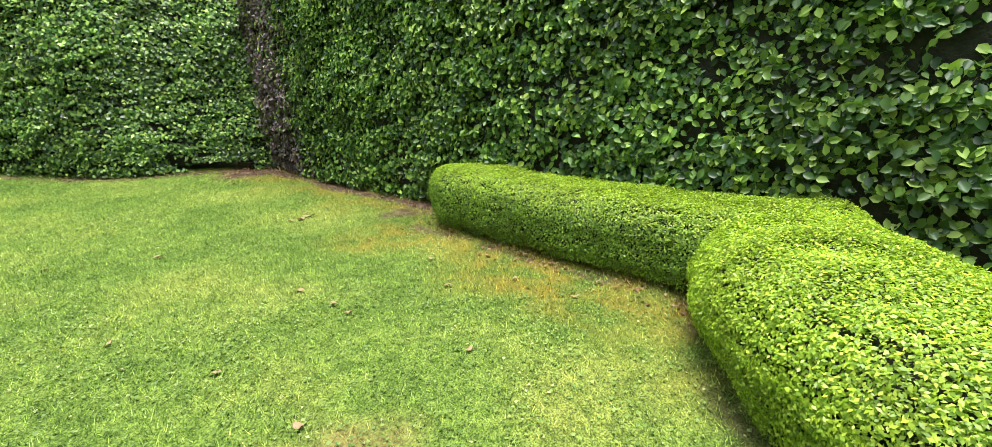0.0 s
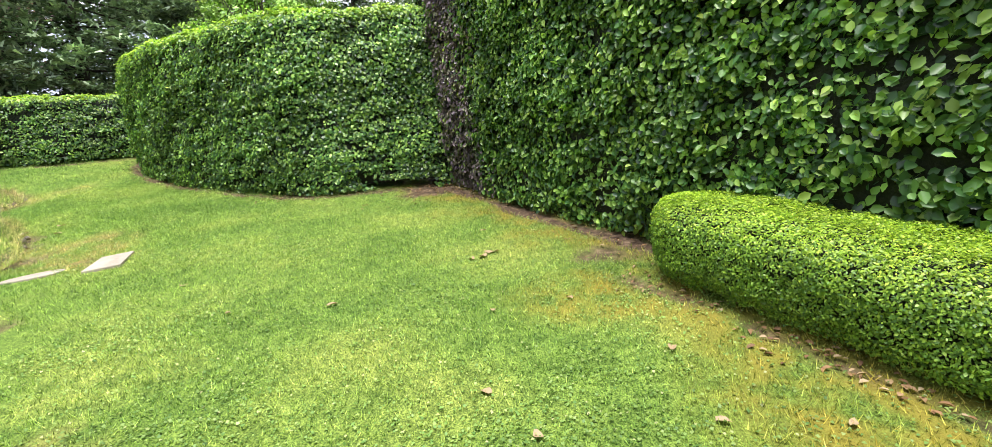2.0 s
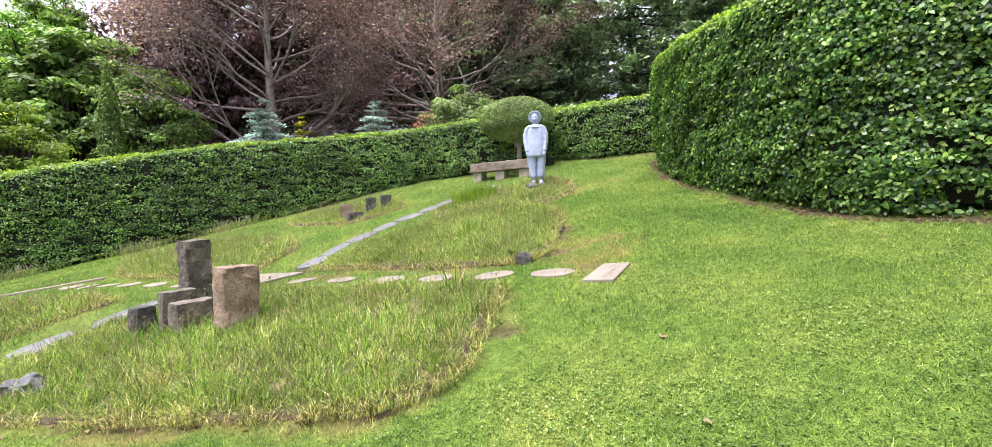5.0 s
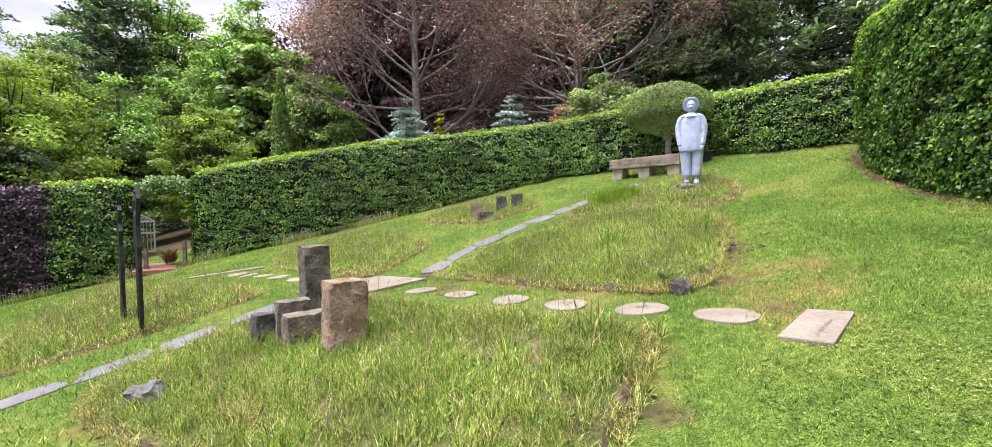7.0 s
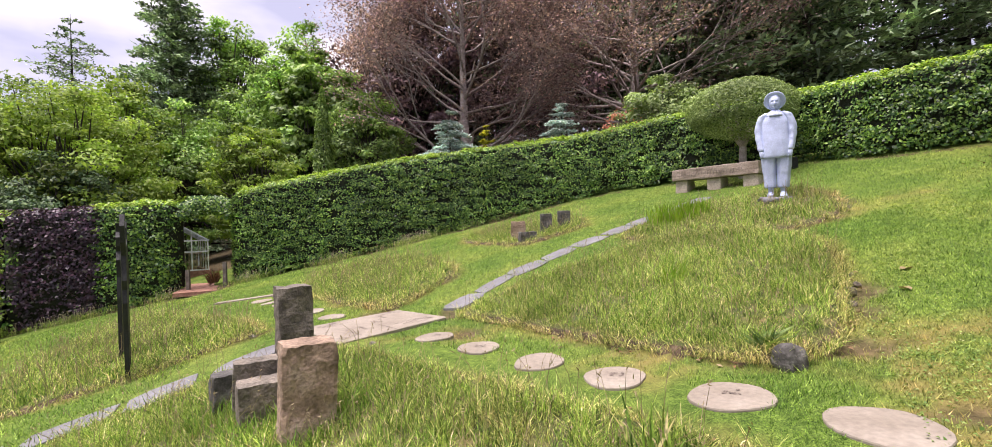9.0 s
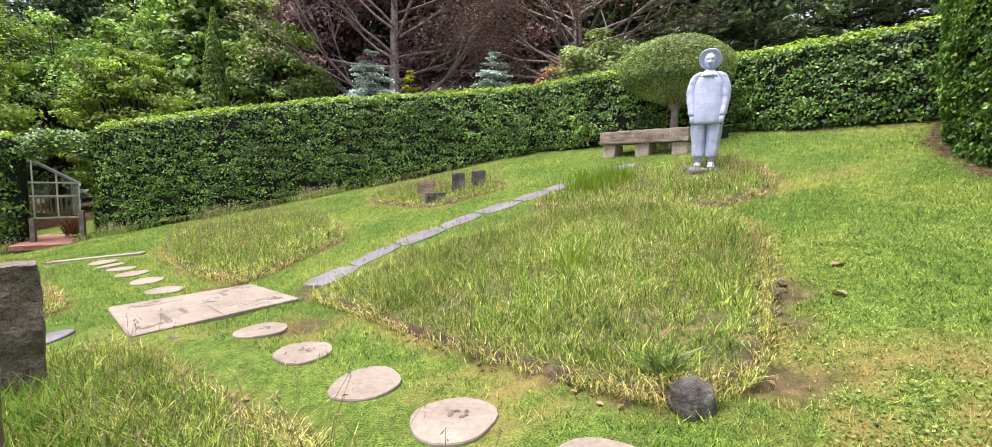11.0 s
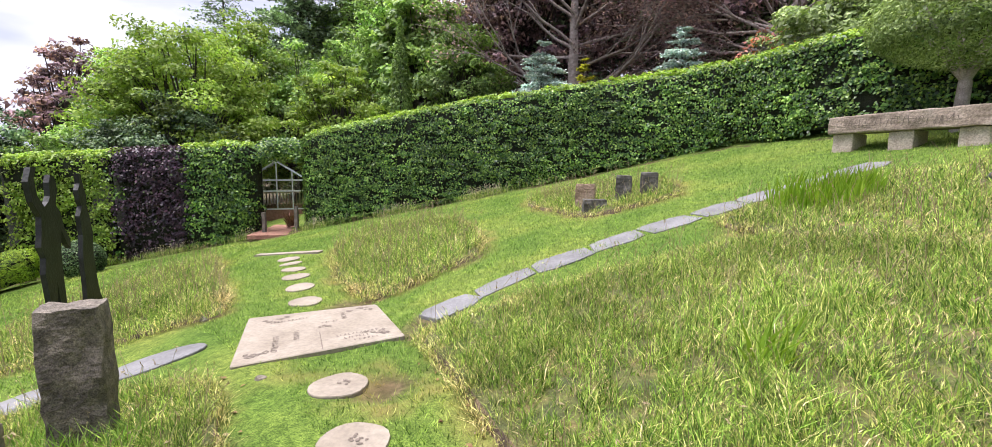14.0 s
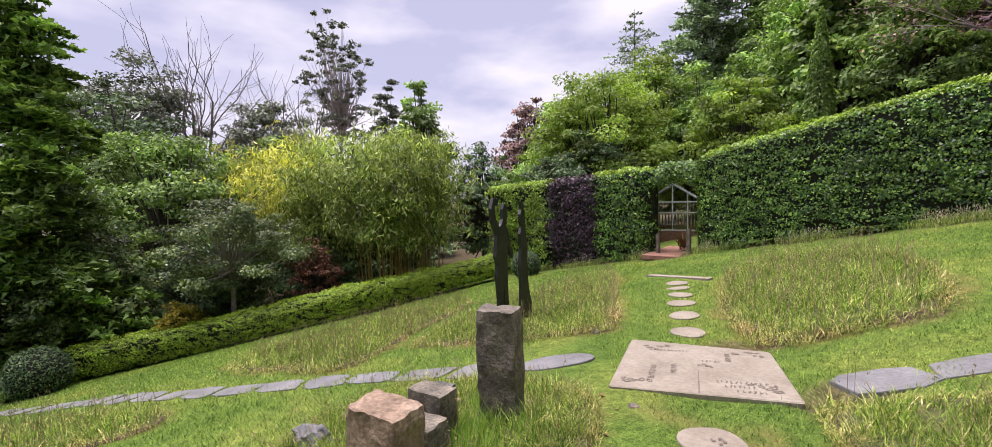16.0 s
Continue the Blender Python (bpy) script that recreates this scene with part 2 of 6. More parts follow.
M_ROCK_DARK = solid_material("dark_lichen_stone", [(0.3, (0.05, 0.048, 0.042)), (0.55, (0.10, 0.095, 0.085)), (0.75, (0.24, 0.23, 0.21))], 8, 0.9, 1.0, 26)
M_BENCH = solid_material("bench_sandstone", [(0.3, (0.20, 0.155, 0.12)), (0.55, (0.31, 0.25, 0.20)), (0.8, (0.40, 0.34, 0.28))], 4, 0.9, 0.6, 30)
M_BENCH_LEG = solid_material("pale_sandstone", [(0.3, (0.38, 0.31, 0.25)), (0.6, (0.50, 0.43, 0.36)), (0.8, (0.56, 0.5, 0.43))], 5, 0.9, 0.4, 30)
M_STATUE = solid_material("pale_blue_stone", [(0.3, (0.40, 0.46, 0.62)), (0.55, (0.495, 0.565, 0.76)), (0.8, (0.58, 0.64, 0.82))], 6, 0.75, 0.25, 40, fine=0.12)
M_BLACK = solid_material("blackened_steel", [(0.3, (0.012, 0.013, 0.013)), (0.7, (0.03, 0.032, 0.03))], 6, 0.55, 0.3, 30, metal=0.3)
M_BARK = solid_material("grey_bark", [(0.3, (0.10, 0.085, 0.07)), (0.7, (0.22, 0.19, 0.165))], 7, 0.95, 0.9, 20)
M_BARK_PALE = solid_material("pale_bark", [(0.3, (0.228, 0.192, 0.168)), (0.7, (0.408, 0.36, 0.324))], 7, 0.95, 0.6, 20)
M_BARK_BEECH = solid_material("beech_bark", [(0.3, (0.22, 0.185, 0.17)), (0.7, (0.42, 0.37, 0.34))], 7, 0.95, 0.6, 20)
M_BARK_DARK = solid_material("dark_bark", [(0.3, (0.035, 0.03, 0.025)), (0.7, (0.08, 0.065, 0.055))], 7, 0.95, 0.9, 20)
M_CULM = solid_material("bamboo_culm", [(0.3, (0.22, 0.17, 0.04)), (0.7, (0.40, 0.30, 0.08))], 5, 0.45, 0.1, 20)
M_WHITE = solid_material("white_paint", [(0.3, (0.62, 0.64, 0.66)), (0.7, (0.74, 0.76, 0.78))], 8, 0.5, 0.1, 30, fine=0.08)
M_GLASSROOF = solid_material("milky_glazing", [(0.3, (0.42, 0.47, 0.52)), (0.7, (0.55, 0.60, 0.65))], 5, 0.2, 0.02, 20, fine=0.05)
M_GLASS = solid_material("clear_glass", [(0.0, (0.9, 0.95, 0.95)), (1.0, (0.95, 1.0, 1.0))], 5, 0.05, 0.0, 20, fine=0.0)
M_GLASS.node_tree.nodes["Principled BSDF"].inputs["Transmission Weight"].default_value = 1.0
M_TIMBER = solid_material("pale_timber", [(0.3, (0.30, 0.22, 0.14)), (0.7, (0.50, 0.40, 0.28))], 6, 0.8, 0.4, 30)
M_BRICK = solid_material("red_brick", [(0.3, (0.22, 0.10, 0.07)), (0.7, (0.36, 0.20, 0.14))], 9, 0.9, 0.4, 30)
M_FALLEN = leaf_material("fallen_leaf", [(0.0, (0.112, 0.056, 0.0245)), (0.6, (0.238, 0.133, 0.056)), (1.0, (0.35, 0.266, 0.154))], 0.7, 0.15, 0.1, 3)


def tree_leaf(name, a, b, c, thr=0.3):
    return leaf_material(name, [(0.0, a), (0.55, b), (1.0, c)], 0.5, thr, 0.35, 0.35, 0.3)


L_GREEN = tree_leaf("fresh_green_leaf", (0.0953, 0.19, 0.0403), (0.209, 0.362, 0.074), (0.419, 0.571, 0.168))
L_BRIGHT = tree_leaf("bright_green_leaf", (0.113, 0.192, 0.0254), (0.226, 0.339, 0.0509), (0.362, 0.452, 0.101), 0.4)
L_DARK = tree_leaf("dark_evergreen_leaf", (0.0379, 0.0757, 0.0378), (0.0944, 0.17, 0.0662), (0.228, 0.32, 0.142), 0.15)
L_MID = tree_leaf("mid_green_leaf", (0.075, 0.145, 0.036), (0.18, 0.295, 0.072), (0.36, 0.50, 0.14))
L_CONIFER = tree_leaf("conifer_needle", (0.08, 0.135, 0.075), (0.21, 0.31, 0.165), (0.46, 0.60, 0.34), 0.12)
L_BLUE = tree_leaf("blue_spruce_needle", (0.261, 0.364, 0.339), (0.495, 0.652, 0.625), (0.8, 0.8, 0.8), 0.12)
L_GOLD = tree_leaf("golden_conifer_needle", (0.232, 0.246, 0.0217), (0.435, 0.42, 0.0435), (0.609, 0.551, 0.087))
L_COPPER = tree_leaf("copper_beech_tree_leaf", (0.11, 0.072, 0.095), (0.28, 0.175, 0.215), (0.6, 0.42, 0.45), 0.35)
L_BAMBOO = tree_leaf("bamboo_leaf", (0.113, 0.189, 0.0353), (0.282, 0.377, 0.0943), (0.566, 0.641, 0.236), 0.35)
L_BAMBOO_Y = tree_leaf("yellow_bamboo_leaf", (0.26, 0.295, 0.0435), (0.522, 0.54, 0.109), (0.8, 0.731, 0.217), 0.4)
L_EUC = tree_leaf("eucalypt_leaf", (0.0565, 0.0754, 0.0518), (0.133, 0.16, 0.118), (0.282, 0.302, 0.236), 0.2)
L_OLIVE = tree_leaf("olive_leaf", (0.10, 0.16, 0.048), (0.235, 0.33, 0.105), (0.44, 0.55, 0.22), 0.25)
L_MAPLE = tree_leaf("maple_leaf", (0.051, 0.0849, 0.0354), (0.127, 0.183, 0.0777), (0.282, 0.326, 0.142))
L_RED = tree_leaf("red_brown_leaf", (0.0725, 0.029, 0.0217), (0.174, 0.0725, 0.0508), (0.29, 0.145, 0.087))
L_YSH = tree_leaf("ochre_shrub_leaf", (0.116, 0.131, 0.0174), (0.29, 0.246, 0.029), (0.522, 0.377, 0.058))
L_BLOOM = tree_leaf("pink_bloom", (0.435, 0.116, 0.102), (0.652, 0.217, 0.174), (0.797, 0.406, 0.29))


# ---------------------------------------------------------------- mesh helpers
def np_mesh(name, verts, faces, material, smooth=False):
    """A mesh from arrays; faces all have the same number of corners."""
    verts, faces = np.asarray(verts, np.float32), np.asarray(faces, np.int32)
    me = bpy.data.meshes.new(name)
    me.vertices.add(len(verts))
    me.vertices.foreach_set("co", verts.ravel())
    me.loops.add(faces.size)
    me.loops.foreach_set("vertex_index", faces.ravel())
    me.polygons.add(len(faces))
    me.polygons.foreach_set("loop_start", np.arange(0, faces.size, faces.shape[1], dtype=np.int32))
    if smooth:
        me.polygons.foreach_set("use_smooth", np.ones(len(faces), bool))
    me.update(calc_edges=True)
    me.materials.append(material)
    return me


def attribute(me, name, values):
    me.attributes.new(name, "FLOAT", "POINT").data.foreach_set("value", np.asarray(values, np.float32))


def arr_part(name, verts, faces, material, parent=None, label="", smooth=False):
    ob = new(name, np_mesh(name, verts, faces, material, smooth))
    if parent:
        ob.parent = parent
    return tagged(ob, label)


def part(name, bm, material, parent=None, label="", smooth=False):
    me = bpy.data.meshes.new(name)
    bmesh.ops.recalc_face_normals(bm, faces=bm.faces)
    bm.to_mesh(me)
    bm.free()
    me.materials.append(material)
    if smooth:
        for p in me.polygons:
            p.use_smooth = True
    ob = new(name, me)
    if parent:
        ob.parent = parent
    return tagged(ob, label)


def toned(ob, values):
    """Gives each leaf of a mesh its own tone, -1 to 1 about the plain colour."""
    me = ob.data
    a = np.repeat(np.asarray(values, np.float32), len(me.vertices) // len(values))
    me.attributes.new("tone", "FLOAT_VECTOR", "POINT").data.foreach_set("vector", np.repeat(a, 3))
    return ob


def unit(a):
    return a / np.maximum(np.linalg.norm(a, axis=-1, keepdims=True), 1e-9)


def leaf_cloud(P, N, length, width, up=0.35, jitter=0.55, hang=0.4, fine=True, simple=False):
    """Folded leaves at the places P whose faces turn to N; simple: three-cornered, for far crowns."""
    n = len(P)
    nd = unit(N + np.array([0, 0, up]) + jitter * rng.normal(size=(n, 3)))
    t = rng.normal(size=(n, 3)) + np.array([0, 0, -hang])
    t = unit(t - nd * (t * nd).sum(1, keepdims=True))
    s = np.cross(nd, t)
    k = rng.uniform(0.65, 1.25, (n, 1))
    L, W = length * k, width * k * rng.uniform(0.85, 1.15, (n, 1))
    base, tip = P - t * L * 0.5, P + t * L * 0.5 - nd * L * 0.12
    lift = nd * W * 0.16
    if simple:
        V = np.stack([base - s * W * 0.5, base + s * W * 0.5, tip], 1).reshape(-1, 3)
        return V, np.arange(n)[:, None] * 3 + [0, 1, 2]
    if fine:
        V = np.stack([base, P - t * L * 0.2 + s * W * 0.45 + lift, P + t * L * 0.16 + s * W * 0.42 + lift, tip,
                      P + t * L * 0.16 - s * W * 0.42 + lift, P - t * L * 0.2 - s * W * 0.45 + lift], 1).reshape(-1, 3)
        o = np.arange(n)[:, None] * 6
        return V, np.concatenate([o + [0, 1, 2, 3], o + [0, 3, 4, 5]])
    V = np.stack([base, P + s * W * 0.5 + lift, tip, P - s * W * 0.5 + lift], 1).reshape(-1, 3)
    return V, np.arange(n)[:, None] * 4 + [0, 1, 2, 3]


def tubes(segs, sides=5):
    """Tapered tubes from rows of (p0, p1, r0, r1)."""
    A = np.array([s[0] for s in segs], float)
    B = np.array([s[1] for s in segs], float)
    ra, rb = np.array([s[2] for s in segs])[:, None, None], np.array([s[3] for s in segs])[:, None, None]
    d = unit(B - A)
    ref = np.where(np.abs(d[:, 2:3]) > 0.9, [[1.0, 0, 0]], [[0, 0, 1.0]])
    x = unit(np.cross(d, ref))
    y = np.cross(d, x)
    a = np.arange(sides) * 2 * np.pi / sides
    ring = x[:, None] * np.cos(a)[None, :, None] + y[:, None] * np.sin(a)[None, :, None]
    V = np.concatenate([A[:, None] + ring * ra, B[:, None] + ring * rb], 1).reshape(-1, 3)
    o = np.arange(len(A))[:, None, None] * 2 * sides
    i = np.arange(sides)
    j = (i + 1) % sides
    F = (o + np.stack([i, j, j + sides, i + sides], 1)[None]).reshape(-1, 4)
    return V, F


def vnoise(P, scale, seed=0.0):
    """Cheap smooth noise, about -1 to 1."""
    P = np.asarray(P) * scale + seed
    x, y, z = P[..., 0], P[..., 1], P[..., 2]
    return (np.sin(x * 1.7 + 1.3 * np.sin(y * 1.1 + z)) + np.sin(y * 2.1 + 1.7 * np.sin(z * 1.3 + x * 0.7)) + np.sin(z * 1.9 + 1.1 * np.sin(x * 1.9 + y * 0.5))) / 3


# ---------------------------------------------------------------- the lie of the land
def held(a, lo, hi):
    """a inside lo..hi, easing out to a slow slope beyond."""
    a = np.asarray(a, float)
    over, under = np.maximum(a - hi, 0), np.maximum(lo - a, 0)
    return np.clip(a, lo, hi) + 6 * (1 - np.exp(-over / 6)) - 6 * (1 - np.exp(-under / 6))


def land(x, y):
    """Height of the lawn: a hillside that falls to the west and south."""
    x, y = np.asarray(x, float), np.asarray(y, float)
    u, v = held((x - y) / 2**0.5, -20, 7), held((x + y) / 2**0.5, -9, 13.5)
    z = -1.0846 + 0.0199 * u + 0.1756 * v - 0.00011 * u * u - 0.00131 * u * v + 0.0003 * v * v + 0.000236 * v**3
    # the ground levels out across the line of stepping stones
    w, t = (x - 1.5) * 0.59 + (y - 4.55) * 0.81, (x - 1.5) * 0.81 - (y - 4.55) * 0.59
    z = z - 0.13 * w * np.exp(-w * w / 1.5) / (1 + np.exp((t - 3.2) / 0.4)) / (1 + np.exp((-t - 9) / 1.0))
    return z - 0.035 * np.exp(-((x - 2.2) ** 2 + (y - 4.0) ** 2) / 3.0) - 0.06 * np.exp(-((x + 0.9) ** 2 + (y - 7.4) ** 2) / 2.4)


def landz(x, y):
    return float(land(x, y))


def smooth_line(pts, step=0.15, closed=False):
    """A Catmull-Rom line through the points, in even steps."""
    p = np.asarray(pts, float)
    q = np.concatenate([p[-1:], p, p[:2]]) if closed else np.concatenate([2 * p[:1] - p[1:2], p, 2 * p[-1:] - p[-2:-1]])
    out = []
    for a, b, c, d in zip(q[:-3], q[1:-2], q[2:-1], q[3:]):
        t = np.linspace(0, 1, 24, endpoint=False)[:, None]
        out.append(0.5 * (2 * b + (c - a) * t + (2 * a - 5 * b + 4 * c - d) * t**2 + (3 * b - a - 3 * c + d) * t**3))
    out = np.concatenate(out + ([] if closed else [p[-1:]]))
    if closed:
        out = np.concatenate([out, out[:1]])
    s = np.r_[0, np.cumsum(np.linalg.norm(np.diff(out[:, :2], axis=0), axis=1))]
    e = np.linspace(0, s[-1], max(2, int(s[-1] / step)) + 1)
    return np.stack([np.interp(e, s, out[:, k]) for k in range(out.shape[1])], 1)


def inside(poly, x, y):
    """Which of the places lie in the outline."""
    x, y, r = np.asarray(x), np.asarray(y), np.zeros(np.shape(x), bool)
    lo, hi = poly.min(0), poly.max(0)
    near = np.flatnonzero((x > lo[0]) & (x < hi[0]) & (y > lo[1]) & (y < hi[1]))
    whole, x, y = r, x[near], y[near]
    r = whole[near]
    for (ax, ay), (bx, by) in zip(poly, np.roll(poly, -1, 0)):
        with np.errstate(divide="ignore", invalid="ignore"):
            r ^= ((ay > y) != (by > y)) & (x < (bx - ax) * (y - ay) / (by - ay + 1e-12) + ax)
    whole[near] = r
    return whole


def distance(line, x, y):
    """How far the places lie from a line."""
    P = np.stack([np.ravel(x), np.ravel(y)], 1)
    best = np.full(len(P), 1e9)
    line = np.concatenate([line[::3], line[-1:]])
    for a, b in zip(line[:-1, :2], line[1:, :2]):
        d = b - a
        t = np.clip(((P - a) @ d) / (d @ d + 1e-12), 0, 1)
        best = np.minimum(best, np.linalg.norm(P - a - t[:, None] * d, axis=1))
    return best.reshape(np.shape(x))


# plan: feet of the hedges, x and y and the height of the top
EAST_HEDGE = [(7.95, 0.75, 3.45), (7.35, 1.85, 3.45), (6.85, 2.7, 3.5), (6.72, 3.85, 3.6), (6.78, 4.95, 3.68), (7.02, 6.4, 3.85), (7.4, 7.8, 4.0), (8.0, 9.2, 4.1), (8.9, 10.3, 4.1)]
SOUTH_HEDGE = [(8.5, 1.35, 4.7), (7.3, 0.1, 4.65), (6.55, -0.8, 4.6), (5.75, -1.75, 4.5), (5.0, -2.65, 4.4), (3.9, -3.9, 4.3), (2.7, -5.3, 4.2), (1.2, -7.0, 4.1), (0.1, -8.3, 4.05)]
NORTH_HEDGE = [(-9.55, 13.25, 1.98), (-8.2, 13.6, 2.3), (-6.2, 14.25, 2.7), (-4.2, 14.85, 3.05), (-2.2, 15.35, 3.3), (0.0, 15.75, 3.5), (2.3, 15.75, 3.7)]
BEND_HEDGE = [(2.2, 15.85, 3.72), (3.2, 14.95, 3.72), (4.3, 14.15, 3.75), (5.6, 13.55, 3.8), (6.8, 12.9, 3.85)]
LANE_HEDGE = [(6.7, 13.0, 3.85), (7.4, 11.95, 3.75), (8.3, 10.95, 3.75), (9.6, 9.9, 3.8), (11.0, 9.2, 3.9)]
WEST_HEDGE = [(-17.5, 9.2, 1.35), (-16.0, 9.9, 1.45), (-14.6, 10.7, 1.55)]
COPPER_HEDGE = [(-14.5, 10.75, 1.55), (-13.4, 11.3, 1.62), (-12.5, 11.75, 1.7)]
GATE_HEDGE = [(-12.6, 11.7, 1.72), (-11.7, 12.2, 1.8), (-10.75, 12.85, 1.9)]
BOX_BACK = [(4.15, -2.6, -0.17), (3.75, -3.08, -0.25), (3.35, -3.5, -0.36), (2.9, -3.97, -0.49), (2.45, -4.5, -0.6), (1.95, -5.0, -0.7)]
BOX_FRONT = [(2.75, -5.05, -0.70), (2.1, -4.70, -0.73), (1.27, -4.50, -0.75), (0.5, -4.56, -0.84), (-0.45, -4.96, -0.98)]
BOX_LOW = [(-11.6, -3.7, -2.55), (-12.1, -1.8, -2.4), (-12.2, 0.6, -2.1), (-12.6, 3.2, -1.75), (-13.6, 5.6, -1.6), (-14.6, 7.6, -1.55), (-15.4, 9.4, -1.35)]
BEDS = {
    "a": [(2.35, 3.15), (2.36, 2.8), (2.2, 2.4), (2.0, 1.95), (1.72, 1.45), (1.25, 1.26), (0.6, 1.45), (-0.57, 2.0), (-1.62, 2.54), (-2.6, 3.2), (-2.95, 4.0), (-2.55, 4.6), (-1.9, 5.05), (-1.2, 5.3), (-0.7, 5.2), (0.2, 4.62), (1.2, 3.95)],
    "b": [(0.02, 6.55), (0.7, 5.95), (1.45, 5.3), (2.2, 4.75), (2.86, 4.32), (3.25, 4.34), (3.58, 4.66), (3.85, 5.25), (4.18, 6.0), (4.4, 6.7), (4.3, 7.4), (3.9, 8.0), (3.2, 8.4), (2.4, 8.5), (1.5, 8.0), (0.8, 7.4), (0.2, 6.95)],
    "c": [(2.3, 9.25), (3.0, 8.6), (3.7, 8.15), (4.3, 7.92), (4.9, 7.9), (5.42, 8.5), (5.68, 9.5), (5.6, 10.2), (4.9, 10.7), (4.0, 10.75), (3.1, 10.3), (2.5, 9.75)],
    "d": [(-1.45, 12.4), (-0.5, 11.4), (0.36, 10.68), (1.1, 10.95), (1.62, 11.45), (1.5, 12.3), (1.05, 13.0), (0.0, 13.7), (-1.0, 13.9), (-1.7, 13.3)],
    "e": [(-3.25, 8.7), (-2.4, 8.05), (-1.5, 7.6), (-1.05, 8.2), (-0.78, 9.0), (-1.2, 9.9), (-2.03, 10.87), (-3.2, 11.9), (-4.6, 12.3), (-5.2, 11.6), (-5.0, 10.6), (-4.2, 9.6)],
    "f": [(-3.1, 6.75), (-3.35, 6.25), (-3.9, 5.65), (-4.85, 4.75), (-5.5, 4.5), (-6.6, 5.3), (-7.6, 6.8), (-8.9, 9.0), (-9.2, 10.2), (-7.8, 9.7), (-5.8, 8.45), (-4.0, 7.4)],
    "g": [(-4.95, 3.4), (-5.9, 2.3), (-7.5, 1.15), (-8.9, 2.0), (-9.9, 4.2), (-10.2, 6.0), (-9.3, 6.3), (-7.2, 4.95)],
    "h": [(-3.9, 1.0), (-4.5, 1.15), (-5.3, 0.3), (-6.1, -1.0), (-5.2, -1.5), (-3.9, -0.5)],
}
BEDS = {k: smooth_line(v, 0.12, True)[:-1] for k, v in BEDS.items()}


# ---------------------------------------------------------------- ground and lawn
def axis(lo, hi, step, far):
    inner = np.arange(lo, hi + step / 2, step)
    out = step * np.cumsum(1.28 ** np.arange(1, 40))
    out = out[out < far]
    return np.concatenate([lo - out[::-1], inner, hi + out])


FEET = {k: smooth_line(np.array(v), 0.15) for k, v in dict(east=EAST_HEDGE, south=SOUTH_HEDGE, north=NORTH_HEDGE, bend=BEND_HEDGE, lane=LANE_HEDGE, west=WEST_HEDGE, copper=COPPER_HEDGE, gate=GATE_HEDGE, box_back=BOX_BACK, box_front=BOX_FRONT).items()}


def masks(x, y):
    """Bare soil, yellow moss and dry straw over the plan."""
    P = np.stack([x, y, 0 * x], -1)
    n1, n2 = vnoise(P, 2.2, 3.1), vnoise(P, 6.5, 1.7)
    soil = np.zeros_like(x)
    for k, reach in (("east", 0.16), ("south", 0.2), ("north", 0.12), ("bend", 0.08), ("lane", 0.12), ("box_back", 0.10), ("box_front", 0.08), ("west", 0.1), ("copper", 0.1), ("gate", 0.12)):
        d = distance(FEET[k], x, y)
        soil = np.maximum(soil, np.clip((reach + 0.09 * n1 + 0.05 * n2 - d) / 0.10, 0, 1))
    corner = np.hypot(x - 7.5, y - 0.95) + 0.2 * n1 + 0.1 * n2
    soil = np.maximum(soil, np.clip((0.62 - corner) / 0.25, 0, 1))
    roots = np.hypot(x - 4.75, (y + 2.35)) + 0.18 * n2 + 0.1 * n1
    soil = np.maximum(soil, np.clip((0.28 - roots) / 0.2, 0, 0.9))
    edge = np.full(np.shape(x), 1e9)
    for poly in BEDS.values():
        edge = np.minimum(edge, distance(np.concatenate([poly, poly[:1]]), x, y))
    soil = np.maximum(soil, np.clip((0.05 + 0.06 * n1 + 0.05 * n2 - edge) / 0.06, 0, 0.85))
    for cx, cy, r in ((4.0, 5.3, 0.32), (3.55, 4.45, 0.3), (5.55, 8.9, 0.3), (3.95, 5.0, 0.2), (2.25, 2.1, 0.18), (-0.15, 6.9, 0.35), (-1.6, 7.35, 0.3), (3.55, 3.45, 0.16), (2.75, 3.95, 0.1), (0.3, 5.75, 0.2), (-10.1, 13.0, 1.0)):
        soil = np.maximum(soil, np.clip((r - np.hypot(x - cx, y - cy) + 0.12 * n2 + 0.08 * n1) / 0.12, 0, 0.8))
    box = np.minimum(distance(FEET["box_back"], x, y), distance(FEET["south"], x, y))
    moss = np.clip((1.1 + 0.5 * n1 - box) / 0.9, 0, 0.9)
    dry = np.clip((0.22 + 0.16 * n1 - edge) / 0.2, 0, 0.7)
    for cx, cy, r in ((3.9, 4.0, 0.9), (3.4, 3.2, 0.6), (0.75, -2.75, 0.35), (2.0, 4.6, 0.7), (0.4, 5.9, 0.6), (6.2, 8.6, 0.5), (1.5, -0.3, 0.3), (3.0, 8.4, 0.5), (-0.6, 5.6, 0.5)):
        dry = np.maximum(dry, np.clip((r - np.hypot(x - cx, y - cy) + 0.3 * n1 + 0.15 * n2) / 0.5, 0, 0.75))
    return soil, moss, dry


gx, gy = np.meshgrid(axis(-13, 10, 0.125, 500), axis(-7, 16, 0.125, 500), indexing="ij")
gz = land(gx, gy) + 0.012 * vnoise(np.stack([gx, gy, 0 * gx], -1), 3.0) + 0.02 * vnoise(np.stack([gx, gy, 0 * gx], -1), 0.9)
near = (np.abs(gx + 1) < 16) & (np.abs(gy - 4) < 15)
soil, moss, dry = np.ones_like(gx) * 0.9, np.zeros_like(gx), np.zeros_like(gx)
s_, m_, d_ = masks(gx[near], gy[near])
soil[near], moss[near], dry[near] = s_, m_, d_
